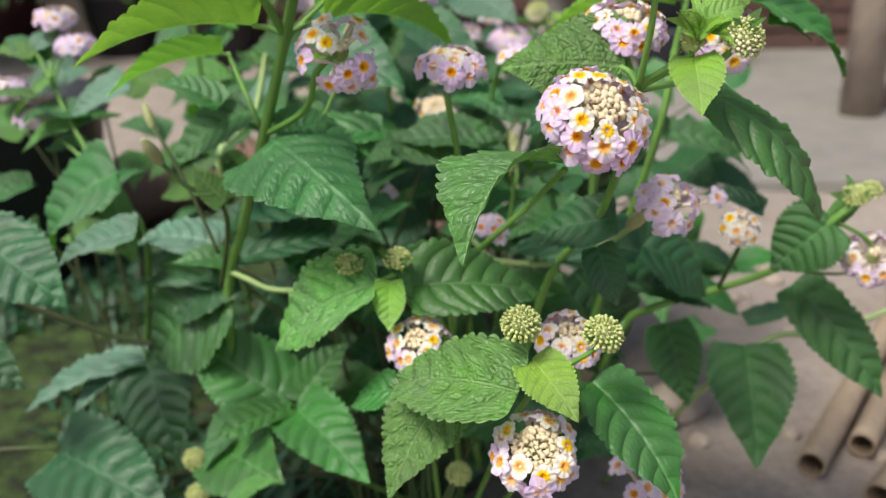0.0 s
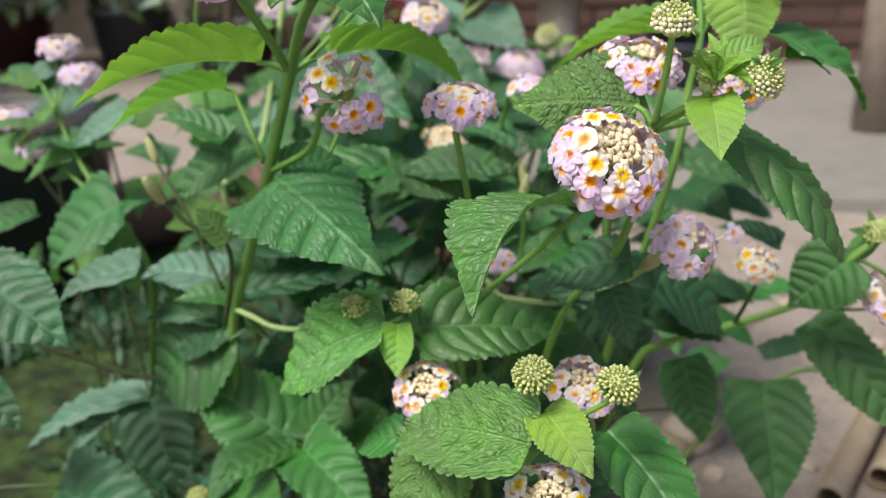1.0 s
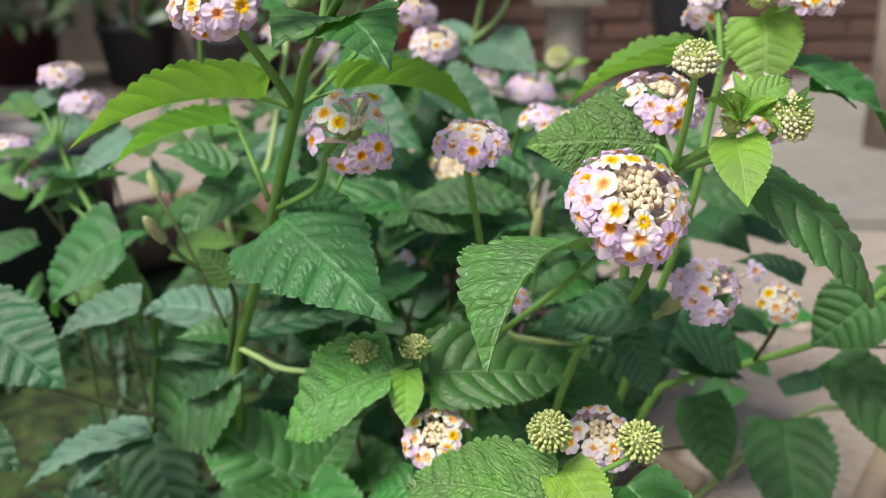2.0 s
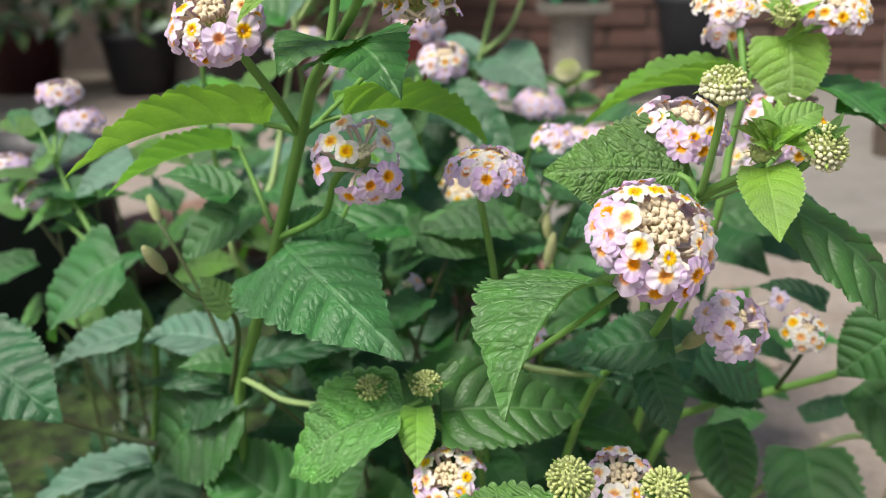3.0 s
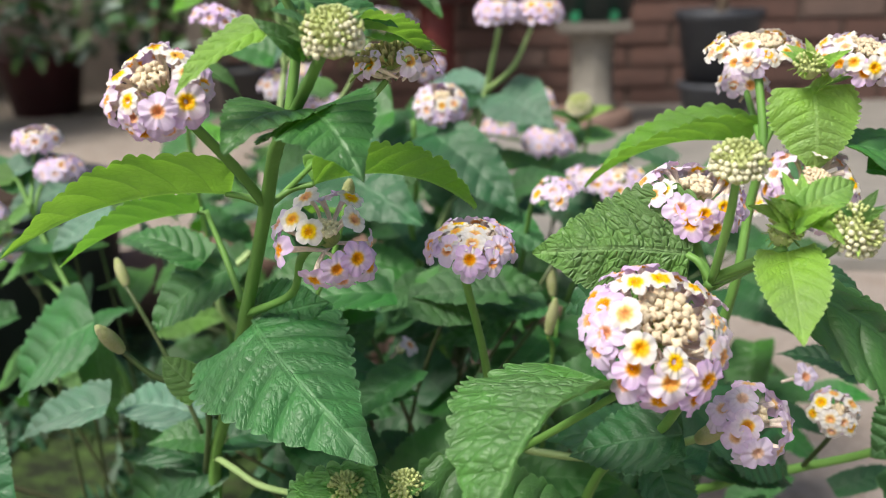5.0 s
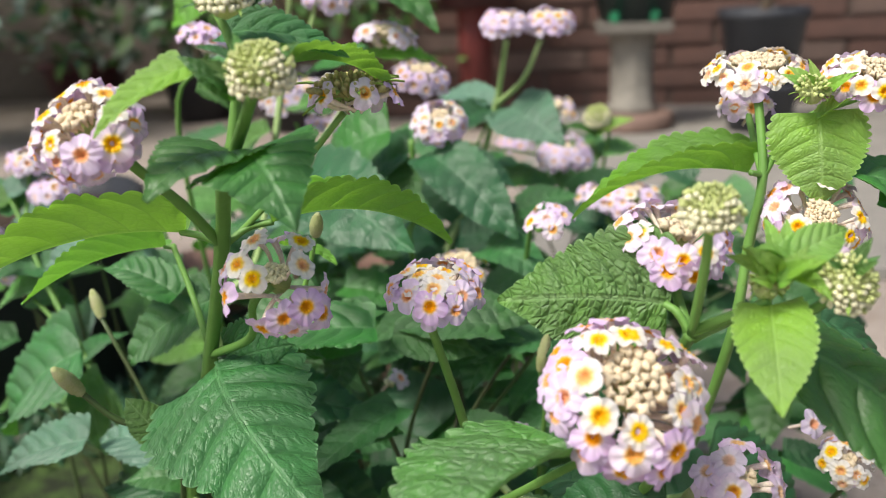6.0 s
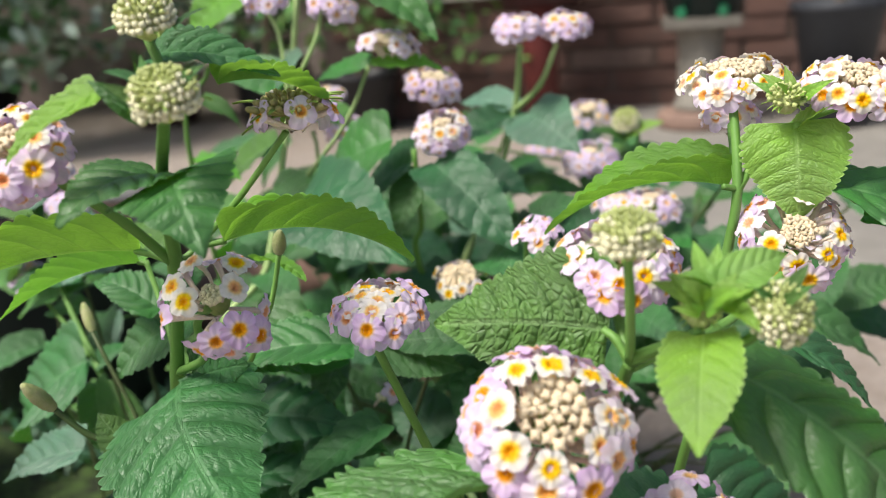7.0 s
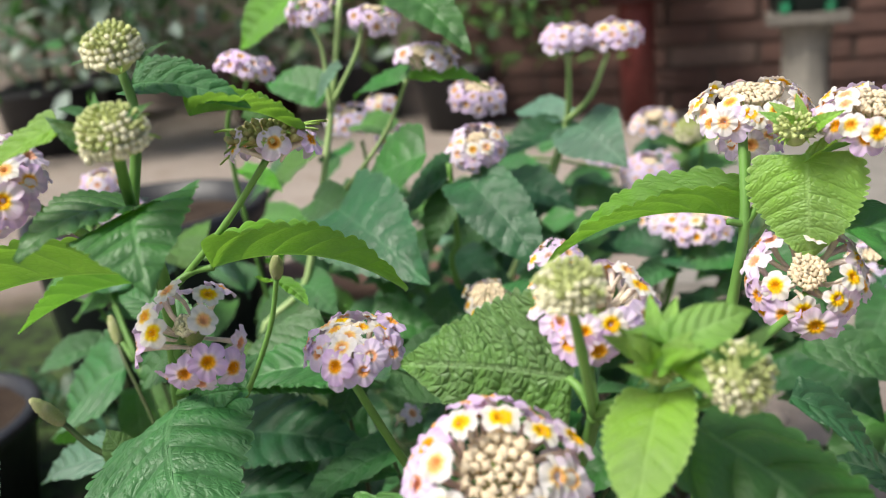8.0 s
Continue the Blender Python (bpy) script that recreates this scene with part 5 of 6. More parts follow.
flower_head(front, (-0.0038, 0.5000, 0.2432), (0, -0.4, 0.9), 0.012, seed=20, rings=((70, 'cream', 0.8), (95, 'blush', 0.6)), buds=('cream', 50))
flower_head(front, (0.1226, 0.3900, 0.2247), (-0.4, -0.6, 0.6), 0.004, seed=21, rings=((60, 'pink', 0.5),), buds=('green', 0))
bud_head(front, (-0.0204, 0.2960, 0.3564), (0, -0.25, 0.95), 0.009, seed=22, bracts=10, reach=105)
bud_head(front, (-0.0353, 0.3200, 0.3722), (0, -0.2, 0.97), 0.0086, seed=23, bracts=8, reach=95)
bud_head(front, (0.0751, 0.2980, 0.3235), (0, -0.2, 0.97), 0.0078, seed=24, bracts=8, reach=95)
bud_head(front, (0.1053, 0.3030, 0.3053), (0.35, -0.5, 0.7), 0.0082, seed=25, bracts=8, reach=100)
bud_head(front, (0.0322, 0.2660, 0.2196), (0, -0.3, 0.95), 0.0068, seed=26, bracts=12)
bud_head(front, (0.0593, 0.2680, 0.2151), (0.1, -0.3, 0.95), 0.0068, seed=27, bracts=12)
bud_head(front, (-0.0319, 0.3280, 0.2155), (0, -0.4, 0.9), 0.0056, seed=28, bracts=12, reach=80)
bud_head(front, (-0.0121, 0.3210, 0.2205), (0, -0.4, 0.9), 0.0056, seed=29, bracts=12, reach=80)
bud_head(front, (0.0899, 0.3090, 0.3028), (0.1, -0.5, 0.85), 0.0055, seed=30, bracts=14, reach=60)
bud_head(front, (0.1173, 0.3880, 0.3354), (0.1, -0.3, 0.9), 0.006, seed=31, bracts=14, reach=60)
bud_head(front, (0.1868, 0.3910, 0.2245), (0, -0.4, 0.9), 0.0065, seed=32, bracts=12, reach=80)
bud_head(front, (0.1933, 0.3910, 0.2276), (0, -0.4, 0.9), 0.005, seed=33, bracts=8, reach=80)
bud_head(front, (-0.1278, 0.4000, 0.0808), (0, -0.4, 0.9), 0.006, seed=34, bracts=6)
bud_head(front, (-0.1249, 0.3900, 0.0660), (0, -0.4, 0.9), 0.006, seed=35, bracts=6)
bud_head(front, (0.0103, 0.3500, 0.1065), (0, -0.4, 0.9), 0.0056, seed=36, bracts=6)
bud_head(front, (-0.0336, 0.3180, 0.3515), (0, -0.2, 0.97), 0.0048, seed=37, bracts=8, reach=70)
cone_bud(front, (-0.1108, 0.3545, 0.2505), (-0.1151, 0.3477, 0.2623), 0.0034)
cone_bud(front, (-0.1341, 0.4150, 0.2524), (-0.1383, 0.4180, 0.2632), 0.003)
cone_bud(front, (0.0346, 0.4200, 0.2292), (0.0375, 0.4200, 0.2444), 0.003)
cone_bud(front, (0.0391, 0.4850, 0.2213), (0.0381, 0.4870, 0.2347), 0.003)
cone_bud(front, (-0.0354, 0.3780, 0.2955), (-0.0334, 0.3760, 0.3037), 0.0028)
cone_bud(front, (0.0774, 0.3350, 0.2295), (0.0826, 0.3250, 0.2392), 0.0034)
stem(front, (0.0200, 0.4600, 0.0500), (0.0355, 0.4300, 0.2027), (0.0346, 0.4200, 0.2292), r=0.001)
stem(front, (0.0200, 0.4600, 0.0500), (0.0391, 0.4700, 0.1973), (0.0391, 0.4850, 0.2213), r=0.0009)
leaf(front, (0.0922, 0.3028, 0.3080), (0.0995, 0.3009, 0.3129), 0.39, (-0.24, -1.0, 0.45), 0.14, 14, "young", rough=True)
leaf(front, (0.0923, 0.3031, 0.3078), (0.1040, 0.3040, 0.3112), 0.34, (-0.29, -1.0, 0.45), 0.09, 14, "young", rough=True)
leaf(front, (0.0915, 0.3035, 0.3083), (0.0937, 0.3102, 0.3184), 0.37, (-0.05, -1.0, 0.45), 0.15, 14, "young", rough=True)
leaf(front, (0.0911, 0.3035, 0.3084), (0.0885, 0.3092, 0.3191), 0.38, (0.06, -1.0, 0.45), 0.16, 14, "young", rough=True)
leaf(front, (0.0904, 0.3031, 0.3078), (0.0795, 0.3047, 0.3117), 0.39, (0.28, -1.0, 0.45), 0.10, 14, "young", rough=True)
leaf(front, (0.0906, 0.3029, 0.3082), (0.0834, 0.3022, 0.3147), 0.41, (0.22, -1.0, 0.45), 0.18, 14, "young", rough=True)
leaf(front, (0.0908, 0.3026, 0.3082), (0.0856, 0.2985, 0.3146), 0.42, (0.17, -1.0, 0.45), 0.12, 14, "young", rough=True)
leaf(front, (0.0912, 0.3023, 0.3082), (0.0903, 0.2977, 0.3136), 0.32, (0.04, -1.0, 0.45), 0.08, 14, "young", rough=True)
leaf(front, (0.0918, 0.3023, 0.3081), (0.0967, 0.2947, 0.3140), 0.35, (-0.14, -1.0, 0.45), 0.13, 14, "young", rough=True)
leaf(front, (0.0921, 0.3025, 0.3080), (0.0996, 0.2970, 0.3129), 0.39, (-0.21, -1.0, 0.45), 0.19, 14, "young", rough=True)
leaf(front, (0.0908, 0.3019, 0.3062), (0.0978, 0.3009, 0.3128), 0.45, (-0.22, -1.0, 0.45), 0.15, 14, "young", rough=True)
leaf(front, (0.0908, 0.3022, 0.3062), (0.0973, 0.3038, 0.3140), 0.44, (-0.19, -1.0, 0.45), 0.14, 14, "young", rough=True)
leaf(front, (0.0896, 0.3026, 0.3061), (0.0846, 0.3080, 0.3122), 0.39, (0.16, -1.0, 0.45), 0.09, 14, "young", rough=True)
leaf(front, (0.0895, 0.3022, 0.3062), (0.0827, 0.3037, 0.3140), 0.31, (0.19, -1.0, 0.45), 0.17, 14, "young", rough=True)
leaf(front, (0.0893, 0.3016, 0.3058), (0.0836, 0.2989, 0.3081), 0.42, (0.26, -1.0, 0.45), 0.18, 14, "young", rough=True)
leaf(front, (0.0897, 0.3013, 0.3061), (0.0876, 0.2979, 0.3095), 0.41, (0.12, -1.0, 0.45), 0.10, 14, "young", rough=True)
leaf(front, (0.0907, 0.3016, 0.3062), (0.0950, 0.2983, 0.3118), 0.45, (-0.17, -1.0, 0.45), 0.10, 14, "young", rough=True)
leaf(front, (0.1207, 0.3907, 0.3348), (0.1267, 0.3888, 0.3391), 0.33, (-0.24, -1.0, 0.45), 0.11, 14, "young", rough=True)
leaf(front, (0.1208, 0.3913, 0.3347), (0.1272, 0.3937, 0.3383), 0.43, (-0.25, -1.0, 0.45), 0.10, 14, "young", rough=True)
leaf(front, (0.1197, 0.3914, 0.3352), (0.1176, 0.3953, 0.3445), 0.37, (0.06, -1.0, 0.45), 0.13, 14, "young", rough=True)
leaf(front, (0.1192, 0.3912, 0.3349), (0.1108, 0.3934, 0.3427), 0.39, (0.22, -1.0, 0.45), 0.19, 14, "young", rough=True)
leaf(front, (0.1191, 0.3908, 0.3348), (0.1080, 0.3886, 0.3411), 0.34, (0.26, -1.0, 0.45), 0.10, 14, "young", rough=True)
leaf(front, (0.1194, 0.3904, 0.3348), (0.1138, 0.3828, 0.3417), 0.30, (0.15, -1.0, 0.45), 0.11, 14, "young", rough=True)
leaf(front, (0.1200, 0.3901, 0.3346), (0.1205, 0.3785, 0.3384), 0.39, (-0.01, -1.0, 0.45), 0.06, 14, "young", rough=True)
leaf(front, (0.1206, 0.3905, 0.3348), (0.1290, 0.3838, 0.3415), 0.35, (-0.2, -1.0, 0.45), 0.16, 14, "young", rough=True)
leaf(front, (0.1879, 0.3909, 0.2234), (0.1954, 0.3899, 0.2254), 0.40, (-0.29, -1.0, 0.45), 0.19, 14, "pale", rough=True)
leaf(front, (0.1877, 0.3912, 0.2238), (0.1967, 0.3939, 0.2312), 0.35, (-0.23, -1.0, 0.45), 0.10, 14, "pale", rough=True)
leaf(front, (0.1868, 0.3916, 0.2239), (0.1846, 0.3987, 0.2334), 0.35, (0.06, -1.0, 0.45), 0.11, 14, "pale", rough=True)
leaf(front, (0.1860, 0.3910, 0.2234), (0.1746, 0.3907, 0.2266), 0.41, (0.29, -1.0, 0.45), 0.10, 14, "pale", rough=True)
leaf(front, (0.1862, 0.3907, 0.2238), (0.1796, 0.3881, 0.2297), 0.33, (0.21, -1.0, 0.45), 0.12, 14, "pale", rough=True)
leaf(front, (0.1868, 0.3901, 0.2235), (0.1855, 0.3810, 0.2272), 0.35, (0.04, -1.0, 0.45), 0.18, 14, "pale", rough=True)
leaf(front, (0.1874, 0.3905, 0.2238), (0.1915, 0.3858, 0.2299), 0.35, (-0.14, -1.0, 0.45), 0.15, 14, "pale", rough=True)
leaf(front, (-0.0313, 0.3290, 0.2137), (-0.0265, 0.3287, 0.2165), 0.32, (-0.26, -1.0, 0.45), 0.13, 14, "pale", rough=True)
leaf(front, (-0.0315, 0.3292, 0.2139), (-0.0264, 0.3312, 0.2205), 0.33, (-0.18, -1.0, 0.45), 0.09, 14, "pale", rough=True)
leaf(front, (-0.0328, 0.3292, 0.2139), (-0.0382, 0.3313, 0.2199), 0.35, (0.19, -1.0, 0.45), 0.07, 14, "pale", rough=True)
leaf(front, (-0.0329, 0.3289, 0.2138), (-0.0372, 0.3284, 0.2175), 0.35, (0.23, -1.0, 0.45), 0.11, 14, "pale", rough=True)
leaf(front, (-0.0326, 0.3283, 0.2137), (-0.0373, 0.3223, 0.2185), 0.32, (0.16, -1.0, 0.45), 0.05, 14, "pale", rough=True)
leaf(front, (-0.0316, 0.3285, 0.2139), (-0.0265, 0.3242, 0.2203), 0.37, (-0.16, -1.0, 0.45), 0.19, 14, "pale", rough=True)
leaf(front, (-0.0113, 0.3220, 0.2186), (-0.0030, 0.3216, 0.2222), 0.43, (-0.28, -1.0, 0.45), 0.15, 14, "pale", rough=True)
leaf(front, (-0.0116, 0.3224, 0.2189), (-0.0071, 0.3254, 0.2231), 0.33, (-0.2, -1.0, 0.45), 0.06, 14, "pale", rough=True)
leaf(front, (-0.0129, 0.3224, 0.2188), (-0.0196, 0.3261, 0.2245), 0.31, (0.21, -1.0, 0.45), 0.19, 14, "pale", rough=True)
leaf(front, (-0.0129, 0.3218, 0.2189), (-0.0200, 0.3199, 0.2256), 0.43, (0.21, -1.0, 0.45), 0.14, 14, "pale", rough=True)
leaf(front, (-0.0128, 0.3215, 0.2189), (-0.0163, 0.3186, 0.2227), 0.34, (0.18, -1.0, 0.45), 0.15, 14, "pale", rough=True)
leaf(front, (-0.0117, 0.3213, 0.2188), (-0.0067, 0.3144, 0.2242), 0.39, (-0.15, -1.0, 0.45), 0.10, 14, "pale", rough=True)
leaf(front, (-0.0211, 0.2968, 0.3543), (-0.0137, 0.2947, 0.3610), 0.42, (-0.22, -1.0, 0.45), 0.10, 14, "pale", rough=True)
leaf(front, (-0.0211, 0.2972, 0.3542), (-0.0118, 0.2997, 0.3624), 0.33, (-0.22, -1.0, 0.45), 0.17, 14, "pale", rough=True)
leaf(front, (-0.0223, 0.2973, 0.3544), (-0.0277, 0.3016, 0.3651), 0.30, (0.13, -1.0, 0.45), 0.14, 14, "pale", rough=True)
leaf(front, (-0.0228, 0.2970, 0.3539), (-0.0312, 0.2965, 0.3564), 0.34, (0.29, -1.0, 0.45), 0.13, 14, "pale", rough=True)
leaf(front, (-0.0226, 0.2966, 0.3541), (-0.0322, 0.2921, 0.3604), 0.30, (0.23, -1.0, 0.45), 0.06, 14, "pale", rough=True)
leaf(front, (-0.0223, 0.2962, 0.3540), (-0.0256, 0.2903, 0.3567), 0.45, (0.13, -1.0, 0.45), 0.18, 14, "pale", rough=True)
leaf(front, (-0.0215, 0.2963, 0.3542), (-0.0177, 0.2900, 0.3595), 0.35, (-0.12, -1.0, 0.45), 0.10, 14, "pale", rough=True)
leaf(front, (0.1055, 0.3029, 0.3076), (0.1119, 0.3020, 0.3121), 0.33, (-0.24, -1.0, 0.45), 0.10, 14, "pale", rough=True)
leaf(front, (0.1053, 0.3033, 0.3078), (0.1114, 0.3065, 0.3150), 0.36, (-0.18, -1.0, 0.45), 0.06, 14, "pale", rough=True)
leaf(front, (0.1040, 0.3033, 0.3077), (0.0971, 0.3060, 0.3133), 0.42, (0.22, -1.0, 0.45), 0.11, 14, "pale", rough=True)
leaf(front, (0.1041, 0.3024, 0.3077), (0.0995, 0.2979, 0.3127), 0.36, (0.17, -1.0, 0.45), 0.12, 14, "pale", rough=True)
leaf(front, (0.1051, 0.3023, 0.3076), (0.1094, 0.2953, 0.3130), 0.37, (-0.13, -1.0, 0.45), 0.09, 14, "pale", rough=True)
leaf(front, (-0.0279, 0.3029, 0.3514), (-0.0207, 0.3015, 0.3570), 0.36, (-0.23, -1.0, 0.45), 0.11, 14, "smooth", rough=True)
leaf(front, (-0.0284, 0.3034, 0.3517), (-0.0253, 0.3076, 0.3624), 0.43, (-0.08, -1.0, 0.45), 0.17, 14, "smooth", rough=True)
leaf(front, (-0.0292, 0.3035, 0.3516), (-0.0337, 0.3079, 0.3589), 0.42, (0.14, -1.0, 0.45), 0.15, 14, "smooth", rough=True)
leaf(front, (-0.0294, 0.3027, 0.3515), (-0.0400, 0.2990, 0.3606), 0.41, (0.22, -1.0, 0.45), 0.13, 14, "smooth", rough=True)
leaf(front, (-0.0293, 0.3025, 0.3514), (-0.0345, 0.2978, 0.3565), 0.32, (0.18, -1.0, 0.45), 0.17, 14, "smooth", rough=True)
leaf(front, (-0.0284, 0.3021, 0.3512), (-0.0259, 0.2937, 0.3546), 0.43, (-0.08, -1.0, 0.45), 0.08, 14, "smooth", rough=True)
leaf(front, (0.0337, 0.2677, 0.2137), (0.0376, 0.2660, 0.2174), 0.43, (-0.21, -1.0, 0.45), 0.15, 14, "pale", rough=True)
leaf(front, (0.0330, 0.2684, 0.2139), (0.0335, 0.2715, 0.2215), 0.42, (-0.02, -1.0, 0.45), 0.06, 14, "pale", rough=True)
leaf(front, (0.0322, 0.2680, 0.2136), (0.0248, 0.2684, 0.2187), 0.32, (0.25, -1.0, 0.45), 0.16, 14, "pale", rough=True)
leaf(front, (0.0324, 0.2673, 0.2133), (0.0282, 0.2623, 0.2154), 0.38, (0.18, -1.0, 0.45), 0.17, 14, "pale", rough=True)
leaf(front, (0.0331, 0.2671, 0.2134), (0.0340, 0.2614, 0.2162), 0.39, (-0.04, -1.0, 0.45), 0.16, 14, "pale", rough=True)
leaf(front, (0.0606, 0.2688, 0.2106), (0.0668, 0.2672, 0.2139), 0.35, (-0.26, -1.0, 0.45), 0.11, 14, "pale", rough=True)
leaf(front, (0.0604, 0.2693, 0.2109), (0.0671, 0.2726, 0.2180), 0.36, (-0.19, -1.0, 0.45), 0.16, 14, "pale", rough=True)
leaf(front, (0.0591, 0.2693, 0.2109), (0.0535, 0.2716, 0.2177), 0.40, (0.18, -1.0, 0.45), 0.13, 14, "pale", rough=True)
leaf(front, (0.0590, 0.2686, 0.2108), (0.0524, 0.2641, 0.2167), 0.32, (0.2, -1.0, 0.45), 0.06, 14, "pale", rough=True)
leaf(front, (0.0601, 0.2684, 0.2109), (0.0630, 0.2640, 0.2166), 0.37, (-0.11, -1.0, 0.45), 0.16, 14, "pale", rough=True)

# rear shrub
stem(rear, (0.0000, 0.6600, 0.0000), (-0.1299, 0.5300, 0.1863), (-0.1139, 0.5400, 0.2376), (-0.1015, 0.5600, 0.3081), (-0.0904, 0.5700, 0.3772), r=0.0022, end=0.0014, kind="pale")
stem(rear, (-0.0989, 0.5600, 0.3197), (-0.1018, 0.5650, 0.3506), (-0.1067, 0.5650, 0.3649), r=0.0011, end=0.001, kind="pale")
stem(rear, (-0.0966, 0.5600, 0.3254), (-0.0825, 0.5650, 0.3495), (-0.0780, 0.5650, 0.3657), r=0.0011, end=0.001, kind="pale")
stem(rear, (-0.1103, 0.5500, 0.2624), (-0.0934, 0.5500, 0.2790), (-0.0664, 0.5500, 0.3090), (-0.0516, 0.5500, 0.3359), r=0.0012, end=0.001, kind="pale")
stem(rear, (0.0000, 0.6600, 0.0000), (-0.0504, 0.6100, 0.1540), (-0.0283, 0.6200, 0.2081), (-0.0083, 0.6400, 0.2535), (0.0044, 0.6500, 0.2958), (0.0132, 0.6200, 0.3351), r=0.0025, end=0.0016, kind="pale")
stem(rear, (0.0044, 0.6500, 0.2958), (0.0212, 0.6350, 0.3118), (0.0320, 0.6300, 0.3344), r=0.0018, end=0.0014, kind="pale")
stem(rear, (0.0000, 0.6600, 0.0000), (-0.0316, 0.5500, 0.2207), (-0.0295, 0.5400, 0.2598), (-0.0288, 0.5350, 0.2973), r=0.0017, end=0.0013)
stem(rear, (0.0000, 0.6600, 0.0000), (0.0647, 0.6000, 0.2112), (0.0680, 0.6000, 0.2393), r=0.0013)
stem(rear, (0.0000, 0.6600, 0.0000), (0.0268, 0.5000, 0.2470), (0.0342, 0.4700, 0.2700), r=0.0012)
stem(rear, (0.0000, 0.6600, 0.0000), (-0.0960, 0.6200, 0.2351), (-0.1107, 0.6200, 0.2935), r=0.0012, end=0.001)
stem(rear, (0.0044, 0.6500, 0.2958), (-0.0213, 0.6900, 0.2481), (-0.0300, 0.7000, 0.2643), (0.0411, 0.7000, 0.2521), r=0.001, end=0.0009)
stem(rear, (0.0000, 0.6600, 0.0000), (0.0702, 0.7200, 0.2396), (0.0670, 0.7200, 0.2705), r=0.0013, end=0.001)
stem(rear, (-0.1300, 0.5800, 0.0000), (-0.1476, 0.5400, 0.2866), (-0.1175, 0.5150, 0.3438), r=0.0014, end=0.001)
leaf(rear, (0.0039, 0.6550, 0.2916), (-0.0299, 0.6200, 0.2784), 0.6, (-0.2, -0.4, 0.9), 0.1, 10, "dark", rough=True)
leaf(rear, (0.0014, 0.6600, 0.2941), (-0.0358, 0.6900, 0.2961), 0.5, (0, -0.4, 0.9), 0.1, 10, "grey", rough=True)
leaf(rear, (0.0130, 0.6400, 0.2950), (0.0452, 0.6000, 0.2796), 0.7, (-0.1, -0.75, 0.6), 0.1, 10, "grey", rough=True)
leaf(rear, (-0.0377, 0.5300, 0.3032), (-0.0844, 0.5450, 0.2752), 0.62, (-0.1, -0.6, 0.75), 0.1, 10, "smooth", rough=True)
leaf(rear, (-0.0818, 0.5200, 0.2791), (-0.0191, 0.4700, 0.2604), 0.62, (-0.1, -0.65, 0.7), 0.1, 10, "dark", rough=True)
leaf(rear, (-0.1074, 0.5460, 0.2781), (-0.0751, 0.5300, 0.2683), 0.7, (-0.1, -0.65, 0.7), 0.1, 10, "mature", rough=True)
leaf(rear, (-0.0186, 0.5300, 0.2908), (0.0229, 0.5000, 0.2567), 0.55, (0.1, -0.7, 0.65), 0.1, 10, "dark", rough=True)
leaf(rear, (-0.0296, 0.5400, 0.2907), (-0.0683, 0.5600, 0.2596), 0.6, (-0.1, -0.5, 0.85), 0.1, 10, "dark", rough=True)
leaf(rear, (-0.0258, 0.5400, 0.2852), (-0.0373, 0.5200, 0.2575), 0.6, (-0.3, -0.6, 0.7), 0.1, 10, "mature", rough=True)
leaf(rear, (-0.1318, 0.6000, 0.3784), (-0.1705, 0.6000, 0.3504), 0.72, (0.1, -0.7, 0.6), 0.1, 10, "under", rough=True)
leaf(rear, (-0.0554, 0.5500, 0.3793), (-0.0125, 0.5300, 0.3473), 0.5, (0.1, -0.4, 0.9), 0.1, 10, "smooth", rough=True)
leaf(rear, (-0.1042, 0.5700, 0.3276), (-0.1448, 0.5800, 0.3335), 0.65, (0, -0.6, 0.75), 0.1, 10, "smooth", rough=True)
leaf(rear, (-0.0848, 0.5500, 0.3436), (-0.1029, 0.5500, 0.3227), 0.4, (-0.4, -0.6, 0.6), 0.1, 10, "grey", rough=True)
leaf(rear, (-0.0509, 0.5500, 0.3364), (-0.0133, 0.5600, 0.3278), 0.42, (0, -0.25, 0.95), 0.1, 10, "under", rough=True)
leaf(rear, (-0.0532, 0.5500, 0.3346), (-0.0902, 0.5700, 0.3235), 0.5, (0, -0.4, 0.9), 0.1, 10, "smooth", rough=True)
leaf(rear, (-0.1066, 0.5600, 0.2993), (-0.1385, 0.5500, 0.2748), 0.5, (-0.1, -0.4, 0.9), 0.1, 10, "pale", rough=True)
leaf(rear, (0.0011, 0.6600, 0.2891), (0.0189, 0.7000, 0.2669), 0.5, (0, -0.4, 0.9), 0.1, 10, "dark", rough=True)
leaf(rear, (-0.0123, 0.6200, 0.2489), (0.0069, 0.6400, 0.2601), 0.6, (0, -0.6, 0.75), 0.1, 10, "dark", rough=True)
leaf(rear, (-0.0164, 0.6200, 0.2356), (-0.0440, 0.6400, 0.2538), 0.6, (0, -0.6, 0.75), 0.1, 10, "dark", rough=True)
leaf(rear, (-0.0152, 0.6000, 0.2287), (0.0281, 0.6000, 0.2262), 0.6, (0, -0.6, 0.75), 0.1, 10, "dark", rough=True)
leaf(rear, (-0.0210, 0.6000, 0.2154), (-0.0505, 0.5800, 0.2020), 0.6, (0, -0.5, 0.8), 0.1, 10, "dark", rough=True)
leaf(rear, (0.0627, 0.6100, 0.2330), (0.0298, 0.6300, 0.2296), 0.6, (0, -0.6, 0.75), 0.1, 10, "dark", rough=True)
leaf(rear, (0.0665, 0.6000, 0.2331), (0.0951, 0.5800, 0.2312), 0.6, (0, -0.6, 0.75), 0.1, 10, "dark", rough=True)
leaf(rear, (0.0664, 0.6000, 0.2269), (0.0454, 0.5800, 0.2180), 0.6, (0, -0.6, 0.75), 0.1, 10, "mature", rough=True)
